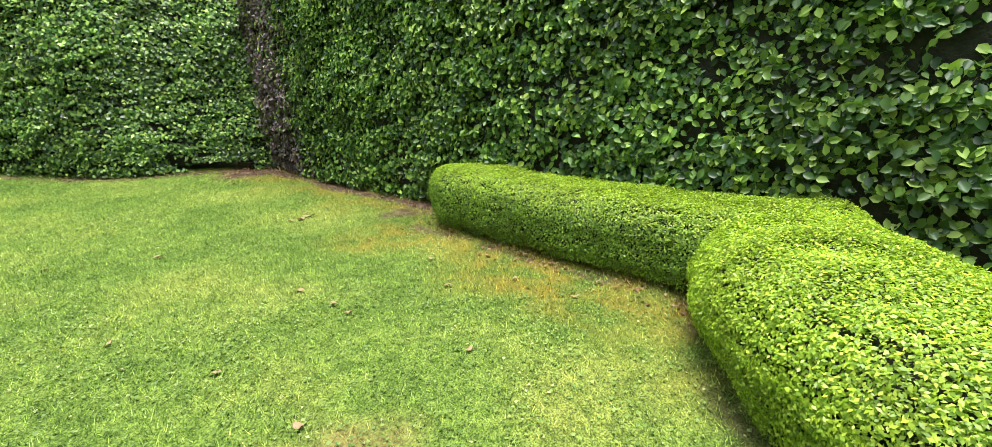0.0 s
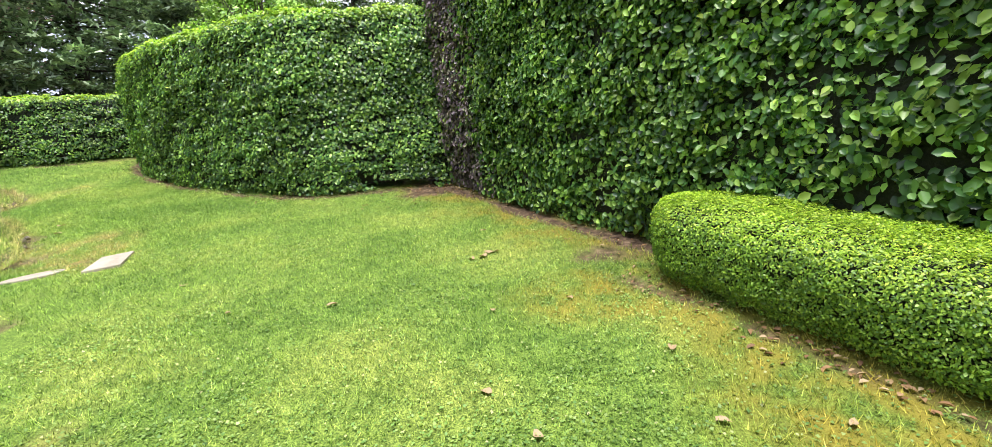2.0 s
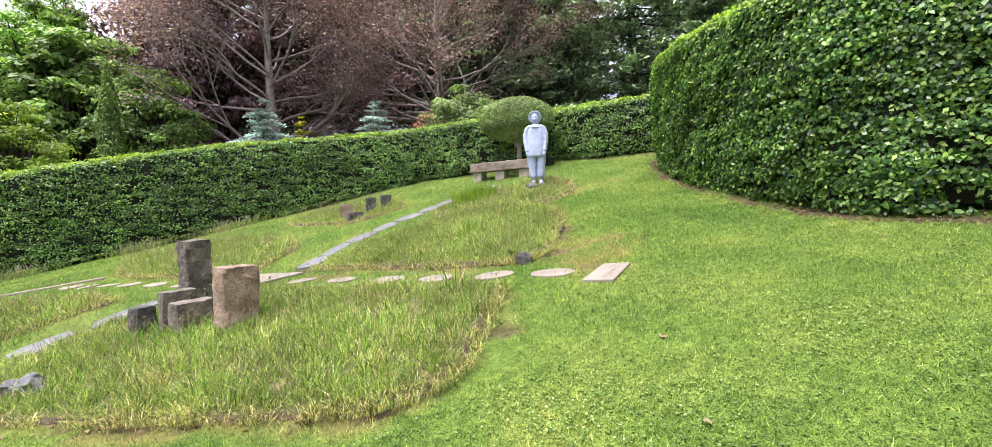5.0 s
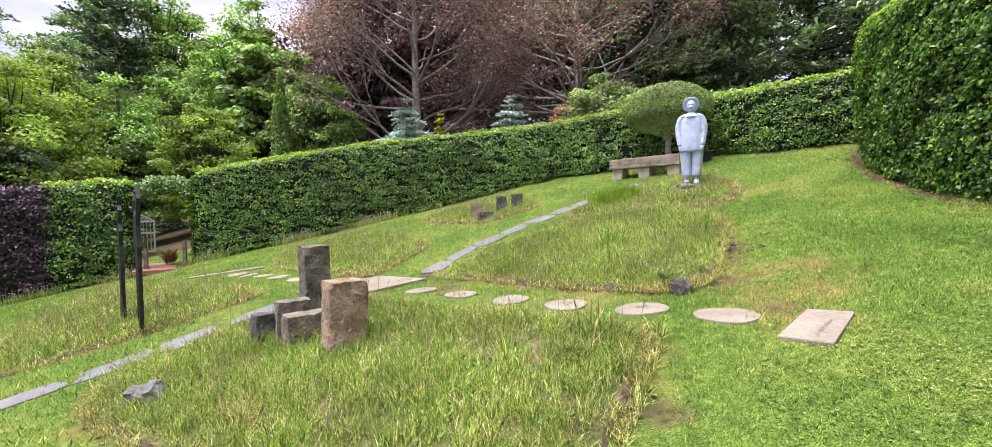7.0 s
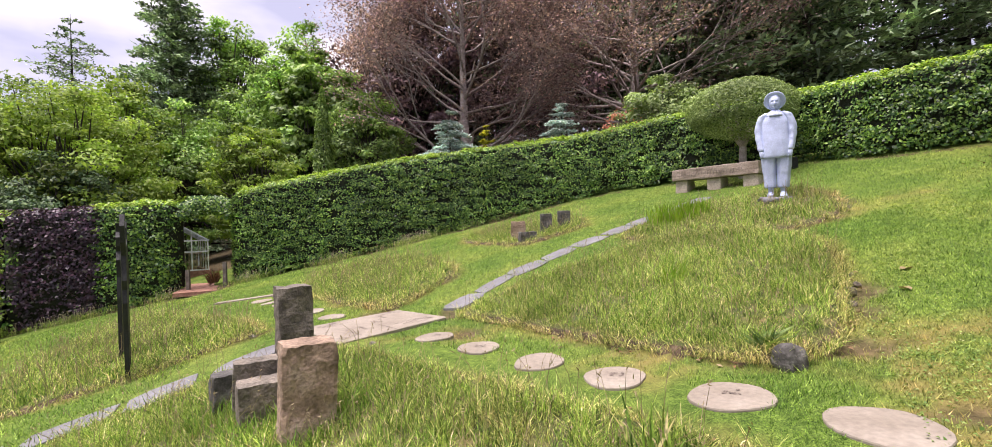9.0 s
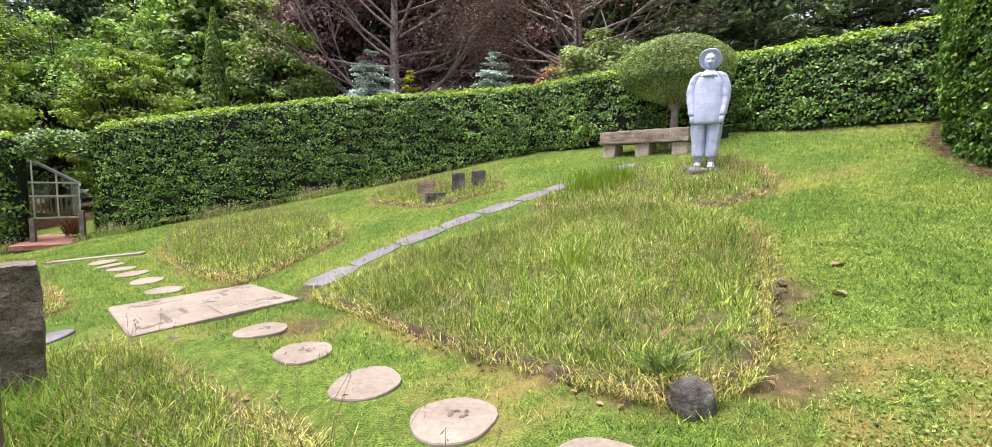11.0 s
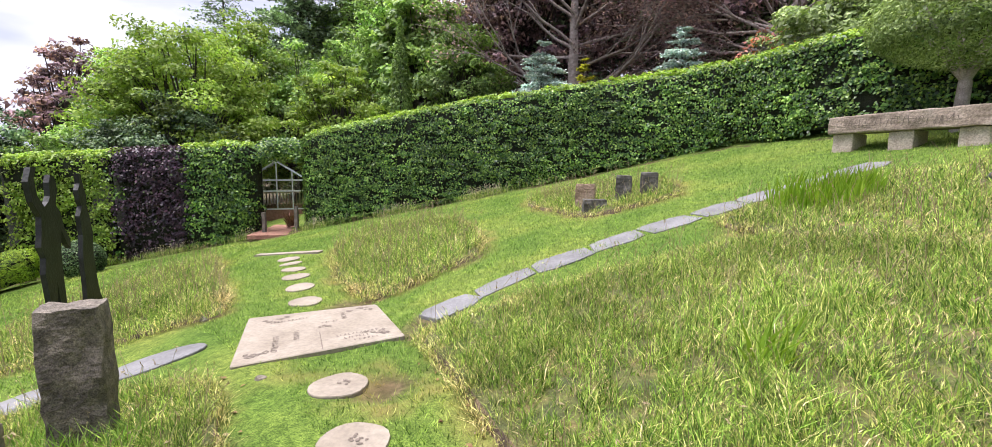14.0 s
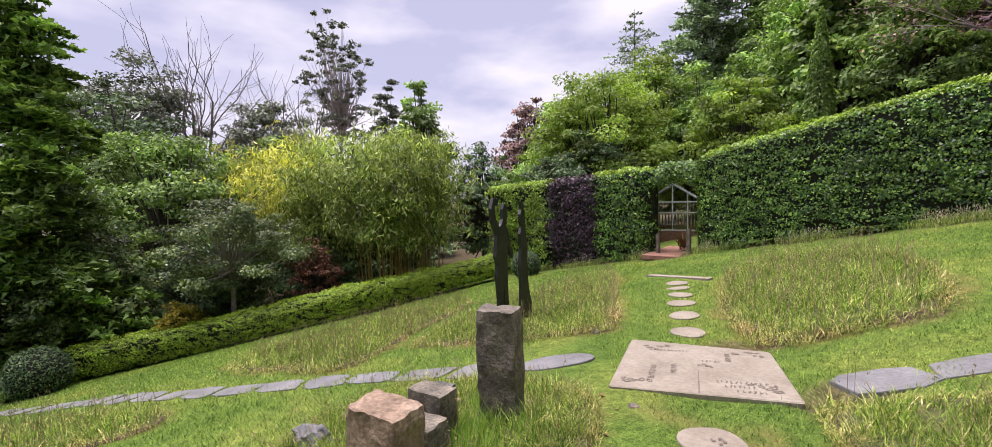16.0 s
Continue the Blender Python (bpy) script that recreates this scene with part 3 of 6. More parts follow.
gz = gz - 0.03 * soil
ni, nj = gx.shape
idx = np.arange(ni * nj).reshape(ni, nj)
gf = np.stack([idx[:-1, :-1], idx[1:, :-1], idx[1:, 1:], idx[:-1, 1:]], -1).reshape(-1, 4)
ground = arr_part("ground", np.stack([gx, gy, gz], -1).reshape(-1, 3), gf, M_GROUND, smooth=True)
tagged(ground, "sloping green lawn with yellow moss and bare soil at the hedge feet", "ground", kind="structure")
for k, v in (("soil", soil), ("moss", moss), ("dry", dry)):
    attribute(ground.data, k, v.ravel())


def lawn_height(x, y):
    P = np.stack([x, y, 0 * x], -1)
    return land(x, y) + 0.012 * vnoise(P, 3.0) + 0.02 * vnoise(P, 0.9)


def look_up(field, x, y):
    """A value of the ground grid at places, between its nodes."""
    i, j = np.interp(x, gx[:, 0], np.arange(ni)), np.interp(y, gy[0], np.arange(nj))
    a, b = np.minimum(i.astype(int), ni - 2), np.minimum(j.astype(int), nj - 2)
    p, q = i - a, j - b
    return (field[a, b] * (1 - p) + field[a + 1, b] * p) * (1 - q) + (field[a, b + 1] * (1 - p) + field[a + 1, b + 1] * p) * q


STONES = []  # centres and reach of paving, kept clear of blades


def scatter(n, poly):
    """Random places in an outline."""
    poly = np.asarray(poly)
    lo, hi = poly[:, :2].min(0), poly[:, :2].max(0)
    x, y = rng.uniform(lo[0], hi[0], n), rng.uniform(lo[1], hi[1], n)
    k = inside(poly[:, :2], x, y)
    return x[k], y[k]


def blades(x, y, z, height, width, lean=0.5):
    """One-triangle blades of short grass."""
    n = len(x)
    a = rng.uniform(0, 2 * np.pi, n)
    h = height * rng.uniform(0.5, 1.3, n)
    w = width * rng.uniform(0.7, 1.3, n) / 2
    b = rng.uniform(0, 2 * np.pi, n)
    o = lean * h * rng.uniform(0.2, 1.2, n)
    c, s = np.cos(a) * w, np.sin(a) * w
    V = np.stack([np.stack([x - c, y - s, z], 1), np.stack([x + c, y + s, z], 1), np.stack([x + np.cos(b) * o, y + np.sin(b) * o, z + h], 1)], 1)
    return V.reshape(-1, 3), np.arange(3 * n).reshape(-1, 3)


def long_blades(x, y, z, height, width, lean=0.6):
    """Bending blades of long grass."""
    n = len(x)
    a, b = rng.uniform(0, 2 * np.pi, n), rng.uniform(0, 2 * np.pi, n)
    h = height * rng.uniform(0.45, 1.25, n)
    w = width * rng.uniform(0.6, 1.4, n) / 2
    o = lean * h * rng.uniform(0.1, 1.1, n)
    P = np.stack([x, y, z], 1)
    s = np.stack([np.cos(a) * w, np.sin(a) * w, 0 * w], 1)
    d = np.stack([np.cos(b) * o, np.sin(b) * o, 0 * o], 1)
    H = np.stack([0 * h, 0 * h, h], 1)
    V = np.stack([P, P + 0.3 * d + 0.55 * H - s, P + d + 0.95 * H, P + 0.3 * d + 0.55 * H + s], 1).reshape(-1, 3)
    return V, np.arange(n)[:, None] * 4 + [0, 1, 2, 3]


def make_lawn():
    zones = [([(-2.4, -5), (2.6, -5.2), (5.2, -2.6), (8, 0.6), (7.0, 4), (7.4, 8), (3.9, 8), (3.0, 5.5), (2.2, 1.4), (-1.5, 2.4), (-2.6, 0)], 280000, 0.032, 0.0055),
             ([(3.6, 2.5), (7, 4), (7.6, 8), (8.6, 10.6), (6.8, 13), (2.2, 15.6), (-9.5, 13.2), (-10.8, 12.8), (-5, 7), (-0.6, 5.6), (2.2, 4.2)], 190000, 0.038, 0.0085),
             ([(-3.6, 6.8), (-10.6, 12.6), (-14.5, 9), (-12, 0), (-11.5, -4), (-6, -5), (-2, -3), (-1.6, 2.4), (-3, 3.8)], 90000, 0.05, 0.013)]
    V, F, X, k = [], [], [], 0
    for poly, n, h, w in zones:
        x, y = scatter(int(n * 1.5), poly)
        s, m, d = (look_up(a, x, y) for a in (soil, moss, dry))
        keep = rng.uniform(0, 1, len(x)) > s * 1.15
        for bed in BEDS.values():
            keep &= ~inside(bed, x, y)
        for sx, sy, r in STONES:
            keep &= np.hypot(x - sx, y - sy) > r
        keep &= ~inside(SLAB, x, y) & ~inside(PLATE, x, y)
        x, y, m, d = x[keep], y[keep], m[keep], d[keep]
        z = lawn_height(x, y) - 0.004
        near_ = np.stack([x, y, 0 * x], 1)
        gap = vnoise(near_, 26.0, 2.0) + 0.7 * vnoise(near_, 11.0, 7.0) > -0.75
        x, y, z, m, d = x[gap], y[gap], z[gap], m[gap], d[gap]
        tall = 1 + 0.5 * np.clip(vnoise(np.stack([x, y, 0 * x], 1), 1.6, 4.0), 0, 1)
        v, f = blades(x, y, z, h * tall, w, 0.9)
        V.append(v), F.append(f + k), X.append(np.repeat(np.stack([m, d], 1), 3, 0))
        k += len(v)
    ob = arr_part("lawn_grass", np.concatenate(V), np.concatenate(F), M_LAWN)
    X = np.concatenate(X)
    attribute(ob.data, "moss", X[:, 0])
    attribute(ob.data, "dry", X[:, 1])
    tagged(ob, "short mown green lawn grass with clover and moss", "grass", kind="stuff")


def make_clover():
    """Patches of small round clover leaves in the near lawn."""
    x, y = scatter(300000, [(-2.4, -5), (2.6, -5.2), (5.2, -2.6), (8, 0.6), (7.0, 4), (7.4, 8), (5.6, 8), (3.7, 4.6), (2.6, 1.4), (1.0, 0.9), (-1.5, 2.0), (-2.6, 0)])
    P = np.stack([x, y, 0 * x], 1)
    k = (rng.uniform(0, 1, len(x)) < 0.25 + 0.75 * np.clip(vnoise(P, 1.9, 8.0) + 0.5 * vnoise(P, 5.0, 1.0), 0, 1)) & (rng.uniform(0, 1, len(x)) > 1.3 * look_up(soil, x, y))
    for bed_ in BEDS.values():
        k &= ~inside(bed_, x, y)
    k &= ~inside(PLATE, x, y)
    x, y = x[k][:60000], y[k][:60000]
    z = lawn_height(x, y) + rng.uniform(0.006, 0.03, len(x))
    v, f = leaf_cloud(np.stack([x, y, z], 1), np.tile([0, 0, 1.0], (len(x), 1)), 0.018, 0.017, up=0.6, jitter=0.45, hang=0, fine=False)
    tagged(arr_part("clover", v, f, M_CLOVER), "small round clover leaves in the lawn", "clover", kind="stuff")


# ---------------------------------------------------------------- hedges
def hedge(name, label, line, side, width, leaf, density, material, top_material, radius=0.25, ends=(False, False), lift=0.06, lump=0.05, fine=True, category="hedge", back=0.12, core_material=M_CORE, hole=None, mix=None):
    """A clipped hedge whose front foot follows the line; side +1: its body lies to the left of the line."""
    p = smooth_line(np.array(line), 0.12)
    d = unit(np.gradient(p[:, :2], axis=0))
    nrm = np.stack([-d[:, 1], d[:, 0]], 1) * side
    s = np.r_[0, np.cumsum(np.linalg.norm(np.diff(p[:, :2], axis=0), axis=1))]
    half = np.full(len(p), 1.0)
    for at_end, run in ((ends[0], s), (ends[1], s[-1] - s)):
        if at_end:
            e = np.clip(run / (width * 0.5), 0, 1)
            half = np.minimum(half, np.sqrt(np.clip(1 - (1 - e) ** 2, 0.0004, 1)))
    mid = p[:, :2] + nrm * width / 2
    g = land(mid[:, 0], mid[:, 1])
    H = (p[:, 2] - g) * (1 - 0.12 * (1 - half))
    r = radius
    a = np.linspace(0, np.pi / 2, 5)
    rows = []  # (across in metres from the mid, height) for each profile step
    hw = width / 2 * half
    rows += [(-hw + 0.08 * half, 0 * H + lift), (-hw + 0.02, lift + 0.22 * (H - lift)), (-hw, lift + 0.55 * (H - lift))]
    rr = np.minimum(r, hw * 0.95)
    rows += [(-hw + rr * (1 - np.cos(t)), H - rr * (1 - np.sin(t))) for t in a]
    rows += [(hw - rr * (1 - np.cos(t)), H - rr * (1 - np.sin(t))) for t in a[::-1]]
    rows += [(hw, lift + 0.5 * (H - lift)), (hw, 0 * H + lift)]
    G = np.stack([np.concatenate([mid + nrm * c[:, None], (g + h)[:, None]], 1) for c, h in rows], 1)
    for k in (0, 1, -1):  # the foot follows the slope on each side
        G[:, k, 2] += (land(G[:, k, 0], G[:, k, 1]) - g) * (1.0 if k != 1 else 0.8)
    ns, npf = G.shape[:2]
    idx = np.arange(ns * npf).reshape(ns, npf)
    Q = np.stack([idx[:-1, :-1], idx[1:, :-1], idx[1:, 1:], idx[:-1, 1:]], -1)
    centre = np.concatenate([mid, (g + H / 2)[:, None]], 1)[:, None]
    flatG = G.reshape(-1, 3)
    # body of twigs, a little inside the leaves, near-black for the shade there
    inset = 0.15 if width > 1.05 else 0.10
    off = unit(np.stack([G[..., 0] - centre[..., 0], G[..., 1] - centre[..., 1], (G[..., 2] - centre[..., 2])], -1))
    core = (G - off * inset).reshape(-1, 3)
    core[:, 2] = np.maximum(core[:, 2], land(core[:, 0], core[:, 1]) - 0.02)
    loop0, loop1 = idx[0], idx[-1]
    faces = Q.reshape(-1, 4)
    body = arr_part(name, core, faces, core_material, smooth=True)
    bm = bmesh.new()
    bm.from_mesh(body.data)
    bmesh.ops.holes_fill(bm, edges=[e for e in bm.edges if e.is_boundary], sides=0)
    bm.to_mesh(body.data)
    bm.free()
    tagged(body, label, category)
    # leaves by area
    q = flatG[Q.reshape(-1, 4)]
    fn = np.cross(q[:, 2] - q[:, 0], q[:, 3] - q[:, 1])
    area = np.linalg.norm(fn, axis=1) / 2
    fn = unit(fn)
    cen = q.mean(1)
    outward = cen - np.repeat(centre[:-1], npf - 1, 1).reshape(-1, 3)
    fn *= np.sign((fn * outward).sum(1, keepdims=True) + 1e-9)
    col = np.tile(np.arange(npf - 1), ns - 1)
    weight = area * np.where(col >= npf - 3, back, np.where(col >= npf - 7, 0.55, 1.0))
    # leaves sit in flat overlapping sprays that stand out or lie back, each of its own age
    size = leaf[0] / 0.068
    per = 16 if size > 0.5 else 6
    m = int(weight.sum() * density / per)
    pick = rng.choice(len(q), m, p=weight / weight.sum())
    uvr = rng.uniform(0, 1, (m, 2, 1))
    C = (q[pick, 0] * (1 - uvr[:, 0]) + q[pick, 1] * uvr[:, 0]) * (1 - uvr[:, 1]) + (q[pick, 3] * (1 - uvr[:, 0]) + q[pick, 2] * uvr[:, 0]) * uvr[:, 1]
    N = fn[pick]
    deep = rng.exponential(0.03, m) * (min(size, 1.2) if size > 0.5 else 0.15)
    C = C + N * (lump * vnoise(C, 2.3, 5.0) + 0.6 * lump * vnoise(C, 7.0, 2.0) - deep)[:, None]
    age = np.clip(rng.normal(0.0, 0.2 if size > 0.5 else 0.1, m), -0.5, 0.6)
    n = m * per
    N, age = np.repeat(N, per, 0), np.repeat(age, per)
    side_ = unit(np.cross(N, [0.02, 0.01, 1.0]))
    over = np.cross(side_, N)
    g1, g2, g3 = rng.normal(0, 0.085 * size, (n, 1)), rng.normal(0, 0.034 * size, (n, 1)), rng.uniform(-0.075, 0.03, (n, 1)) * size
    P = np.repeat(C, per, 0) + side_ * g1 + over * (g2 - 0.5 * g3) + N * g3
    keep = P[:, 2] > land(P[:, 0], P[:, 1]) + lift * 0.5 + 0.04 * vnoise(P, 5.0, 9.0)
    if hole is not None:
        keep &= ~((np.hypot(P[:, 0] - hole[0], P[:, 1] - hole[1]) < hole[2] * (1 + 0.3 * vnoise(P, 4.0))) & (P[:, 2] < land(P[:, 0], P[:, 1]) + hole[3] * (1 + 0.4 * vnoise(P, 6.0, 1.0))))
    P, N, age = P[keep], N[keep], age[keep]
    # leaves that face up take top_material, in most hedges the brighter one
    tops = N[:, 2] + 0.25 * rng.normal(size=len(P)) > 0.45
    for nm, kk, mt in (("foliage", ~tops, material), ("top_foliage", tops, top_material)):
        if kk.sum():
            if mix is not None and nm == "foliage":
                other = rng.uniform(0, 1, len(P)) < mix[1](P)
                v, f = leaf_cloud(P[kk & other], N[kk & other], leaf[0], leaf[1], fine=fine, jitter=0.38)
                if len(v):
                    toned(arr_part("mixed_foliage", v, f, mix[0], body, mix[2]), age[kk & other])
                kk = kk & ~other
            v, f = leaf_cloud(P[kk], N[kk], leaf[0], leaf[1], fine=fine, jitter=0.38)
            toned(arr_part(nm, v, f, mt, body, "leaves on the upward faces" if nm == "top_foliage" else ""), age[kk])
    return body


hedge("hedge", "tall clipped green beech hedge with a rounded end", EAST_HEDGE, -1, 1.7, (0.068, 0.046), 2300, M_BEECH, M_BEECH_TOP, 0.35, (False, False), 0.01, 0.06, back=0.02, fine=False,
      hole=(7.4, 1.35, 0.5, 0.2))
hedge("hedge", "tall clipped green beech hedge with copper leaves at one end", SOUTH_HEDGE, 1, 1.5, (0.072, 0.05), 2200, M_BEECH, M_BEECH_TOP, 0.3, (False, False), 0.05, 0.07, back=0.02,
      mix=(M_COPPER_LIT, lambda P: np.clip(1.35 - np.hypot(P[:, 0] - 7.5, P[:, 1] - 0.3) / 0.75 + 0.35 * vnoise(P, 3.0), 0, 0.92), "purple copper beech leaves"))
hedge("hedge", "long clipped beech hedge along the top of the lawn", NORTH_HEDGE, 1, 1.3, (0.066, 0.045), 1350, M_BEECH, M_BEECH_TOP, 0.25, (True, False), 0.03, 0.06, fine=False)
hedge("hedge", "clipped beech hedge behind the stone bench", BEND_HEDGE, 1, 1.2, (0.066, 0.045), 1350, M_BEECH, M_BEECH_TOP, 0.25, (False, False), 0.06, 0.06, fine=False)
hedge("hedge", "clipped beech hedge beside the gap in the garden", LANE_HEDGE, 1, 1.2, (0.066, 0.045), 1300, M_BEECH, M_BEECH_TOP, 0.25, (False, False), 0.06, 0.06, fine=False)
hedge("hedge", "bright green clipped beech hedge beside the bamboo", WEST_HEDGE, 1, 1.2, (0.095, 0.065), 850, M_BEECH_TOP, M_BEECH_TOP, 0.25, (False, False), 0.06, 0.06, fine=False,
      mix=(M_COPPER_HEDGE, lambda P: np.clip(0.5 - np.hypot(P[:, 0] + 14.5, P[:, 1] - 10.75) / 0.5 + 0.3 * vnoise(P, 3.0), 0, 0.9), "stray copper leaves"))
hedge("hedge", "dark purple copper beech part of the hedge", COPPER_HEDGE, 1, 1.25, (0.095, 0.065), 850, M_COPPER_HEDGE, M_COPPER_HEDGE, 0.25, (False, False), 0.06, 0.08, fine=False,
      mix=(M_BEECH, lambda P: np.clip((np.hypot(P[:, 0] + 13.45, P[:, 1] - 11.25) - 1.1 + 0.45 * vnoise(P, 2.5)) / 0.3, 0, 1), "green beech leaves"))
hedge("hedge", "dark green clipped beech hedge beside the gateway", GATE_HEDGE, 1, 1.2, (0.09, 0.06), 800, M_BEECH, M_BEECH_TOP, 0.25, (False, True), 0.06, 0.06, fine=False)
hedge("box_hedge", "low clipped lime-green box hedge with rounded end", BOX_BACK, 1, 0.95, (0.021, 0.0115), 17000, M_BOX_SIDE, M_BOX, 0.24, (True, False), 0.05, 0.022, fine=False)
hedge("box_hedge", "low rounded lime-green box hedge near the lawn edge", BOX_FRONT, 1, 1.15, (0.021, 0.0115), 19000, M_BOX, M_BOX, 0.36, (False, False), 0.04, 0.035, fine=False)
hedge("box_hedge", "long low clipped box hedge at the foot of the slope", BOX_LOW, 1, 1.0, (0.05, 0.03), 2200, M_BOX, M_BOX, 0.3, (True, True), 0.05, 0.05, fine=False)


def gate_arch():
    """Hedge leaves grown together over the gateway."""
    a, b = np.array([-10.75, 12.85]), np.array([-9.45, 13.3])
    n = 4200
    t, w, h = rng.uniform(-0.05, 1.05, n), rng.uniform(0.0, 1.1, n), rng.uniform(0, 1, n)
    dirn = unit(b - a)
    nrm = np.array([-dirn[1], dirn[0]])
    xy = a + (b - a) * t[:, None] + nrm * w[:, None]
    z = 1.42 - 0.22 * (2 * t - 1) ** 2 + h * 0.52
    P = np.concatenate([xy, z[:, None]], 1) + rng.normal(size=(n, 3)) * 0.04
    N = np.tile(np.array([-nrm[0], -nrm[1], 0.5]), (n, 1))
    v, f = leaf_cloud(P, N, 0.09, 0.06, fine=False)
    ob = arr_part("hedge_arch", v, f, M_BEECH)
    tagged(ob, "beech foliage grown into an arch over the gateway", "hedge")


gate_arch()


# ---------------------------------------------------------------- paving
def flag(name, outline, thick, material, label, category, group="", proud=0.018, rough=0.0):
    """A flat stone with the outline (world x, y), bevelled, lying in the slope."""
    o = np.asarray(outline, float)
    c = o.mean(0)
    px, py = np.r_[o[:, 0], c[0]], np.r_[o[:, 1], c[1]]
    fit = np.linalg.lstsq(np.stack([px - c[0], py - c[1], np.ones(len(px))], 1), lawn_height(px, py), rcond=None)[0]
    at_, n = Vector((c[0], c[1], fit[2])), Vector((-fit[0], -fit[1], 1)).normalized()
    bm = bmesh.new()

    def z(p, lift):
        return at_.z - (n.x * (p[0] - c[0]) + n.y * (p[1] - c[1])) / n.z + lift
    rings = []
    for k, lift in ((1.0, proud - thick), (1.0, proud - 0.008), (0.985, proud)):
        rings.append([bm.verts.new((c[0] + (p[0] - c[0]) * k, c[1] + (p[1] - c[1]) * k, z(p, lift))) for p in o])
    for a, b in zip(rings[:-1], rings[1:]):
        for i in range(len(a)):
            j = (i + 1) % len(a)
            bm.faces.new((a[i], a[j], b[j], b[i]))
    bm.faces.new(rings[-1])
    bm.faces.new(rings[0][::-1])
    ob = part(name, bm, material)
    tagged(ob, label, category, group)
    return ob, at_, n


def oval(x, y, rx, ry, turn, seed, n=22):
    a = np.linspace(0, 2 * np.pi, n, endpoint=False)
    k = 1 + 0.05 * np.sin(2 * a + seed) + 0.035 * np.sin(3 * a + 2 * seed) + 0.02 * np.sin(5 * a + seed * 3)
    px, py = rx * k * np.cos(a), ry * k * np.sin(a)
    c, s = math.cos(turn), math.sin(turn)
    return np.stack([x + px * c - py * s, y + px * s + py * c], 1)


STEP = {}
AX = math.atan2(-0.62, 0.78)  # the stepping stones run this way
for k, (x, y, r) in enumerate([(-0.05, 5.66, 0.21), (0.59, 5.13, 0.215), (1.24, 4.63, 0.225), (1.85, 4.22, 0.225), (2.53, 3.80, 0.24), (3.13, 3.34, 0.255)]):
    STEP[k] = flag("stepping_stone", oval(x, y, r * 1.0, r * 0.98, AX, k * 1.7), 0.08, M_PAVE, "round flat sandstone stepping stone set in the grass", "stepping stone", "round stepping stones")
    STONES.append((x, y, r * 0.98))
for k, (x, y) in enumerate([(-2.33, 7.35), (-2.99, 7.83), (-3.62, 8.28), (-4.2, 8.73), (-4.82, 9.19), (-5.33, 9.55)]):
    flag("stepping_stone", oval(x, y, 0.22, 0.20, AX, k * 2.3), 0.08, M_PAVE, "round flat sandstone stepping stone set in the grass", "stepping stone", "round stepping stones")
    STONES.append((x, y, 0.2))
flag("stepping_stone", oval(-2.35, 5.6, 0.42, 0.26, 0.9, 1.1), 0.08, M_SLATE, "large oval grey stepping stone in the lawn", "stepping stone")
STONES.append((-2.35, 5.6, 0.3))
SLAB = np.array([(-0.2, 6.62), (-1.24, 7.42), (-2.40, 6.62), (-1.2, 5.6)])
PLATE = np.array([(3.24, 2.74), (3.48, 2.5), (3.95, 3.02), (3.71, 3.22)])


def rounded(poly, r=0.03):
    out = []
    for a, b, c in zip(np.roll(poly, 1, 0), poly, np.roll(poly, -1, 0)):
        out += [b + unit(a - b) * r, b + (unit(a - b) + unit(c - b)) * r * 0.3, b + unit(c - b) * r]
    return np.array(out)


slab, slab_at, slab_n = flag("stone_slab", rounded(SLAB), 0.1, M_PAVE, "large square carved sandstone slab at the crossing of paths", "stone slab", proud=0.026)
plate, plate_at, plate_n = flag("stone_plaque", rounded(PLATE, 0.015), 0.1, M_PAVE, "small rectangular inscribed sandstone plaque in the lawn", "plaque", proud=0.03)
flag("edging_strip", rounded(np.array([(-6.9, 9.93), (-5.0, 9.98), (-5.0, 10.12), (-6.9, 10.07)]), 0.01), 0.1, M_PAVE, "narrow sandstone edging strip across the lawn path", "edging", proud=0.04)
STONES.extend((x, 10.0, 0.16) for x in np.arange(-6.9, -4.9, 0.15))


def carving(owner, at_, n, origin, ex, ey, strokes, width, lift):
    """Dark recessed strokes cut in a slab: lines of (x, y) pairs in slab metres."""
    bm = bmesh.new()
    for line in strokes:
        pts = [Vector((origin[0] + ex[0] * a + ey[0] * b, origin[1] + ex[1] * a + ey[1] * b, 0)) for a, b in line]
        for p in pts:
            p.z = at_.z - (n.x * (p.x - at_.x) + n.y * (p.y - at_.y)) / n.z + lift
        for p, q in zip(pts[:-1], pts[1:]):
            d = (q - p).normalized()
            s = Vector((-d.y, d.x, 0)) * width / 2
            vs = [bm.verts.new(v) for v in (p - s, p + s, q + s, q - s)]
            bm.faces.new(vs)
    return tagged(part("carving", bm, M_CARVE, owner, "shallow carved lettering and leaves"), kind="stuff")


def word(x, y, length, h, rnd, vertical=False):
    """Illegible carved lettering as short strokes."""
    out, t = [], 0.0
    while t < length:
        w = rnd.uniform(0.018, 0.03)
        out.append([(x + t, y), (x + t, y + h)] if rnd.random() < 0.6 else [(x + t, y), (x + t + w * 0.6, y + h)])
        if rnd.random() < 0.5:
            out.append([(x + t, y + h * rnd.choice((0, 0.5, 1))), (x + t + w * 0.7, y + h * rnd.choice((0, 0.5, 1)))])
        t += w + 0.012
    return [[(b, a) for a, b in s] for s in out] if vertical else out


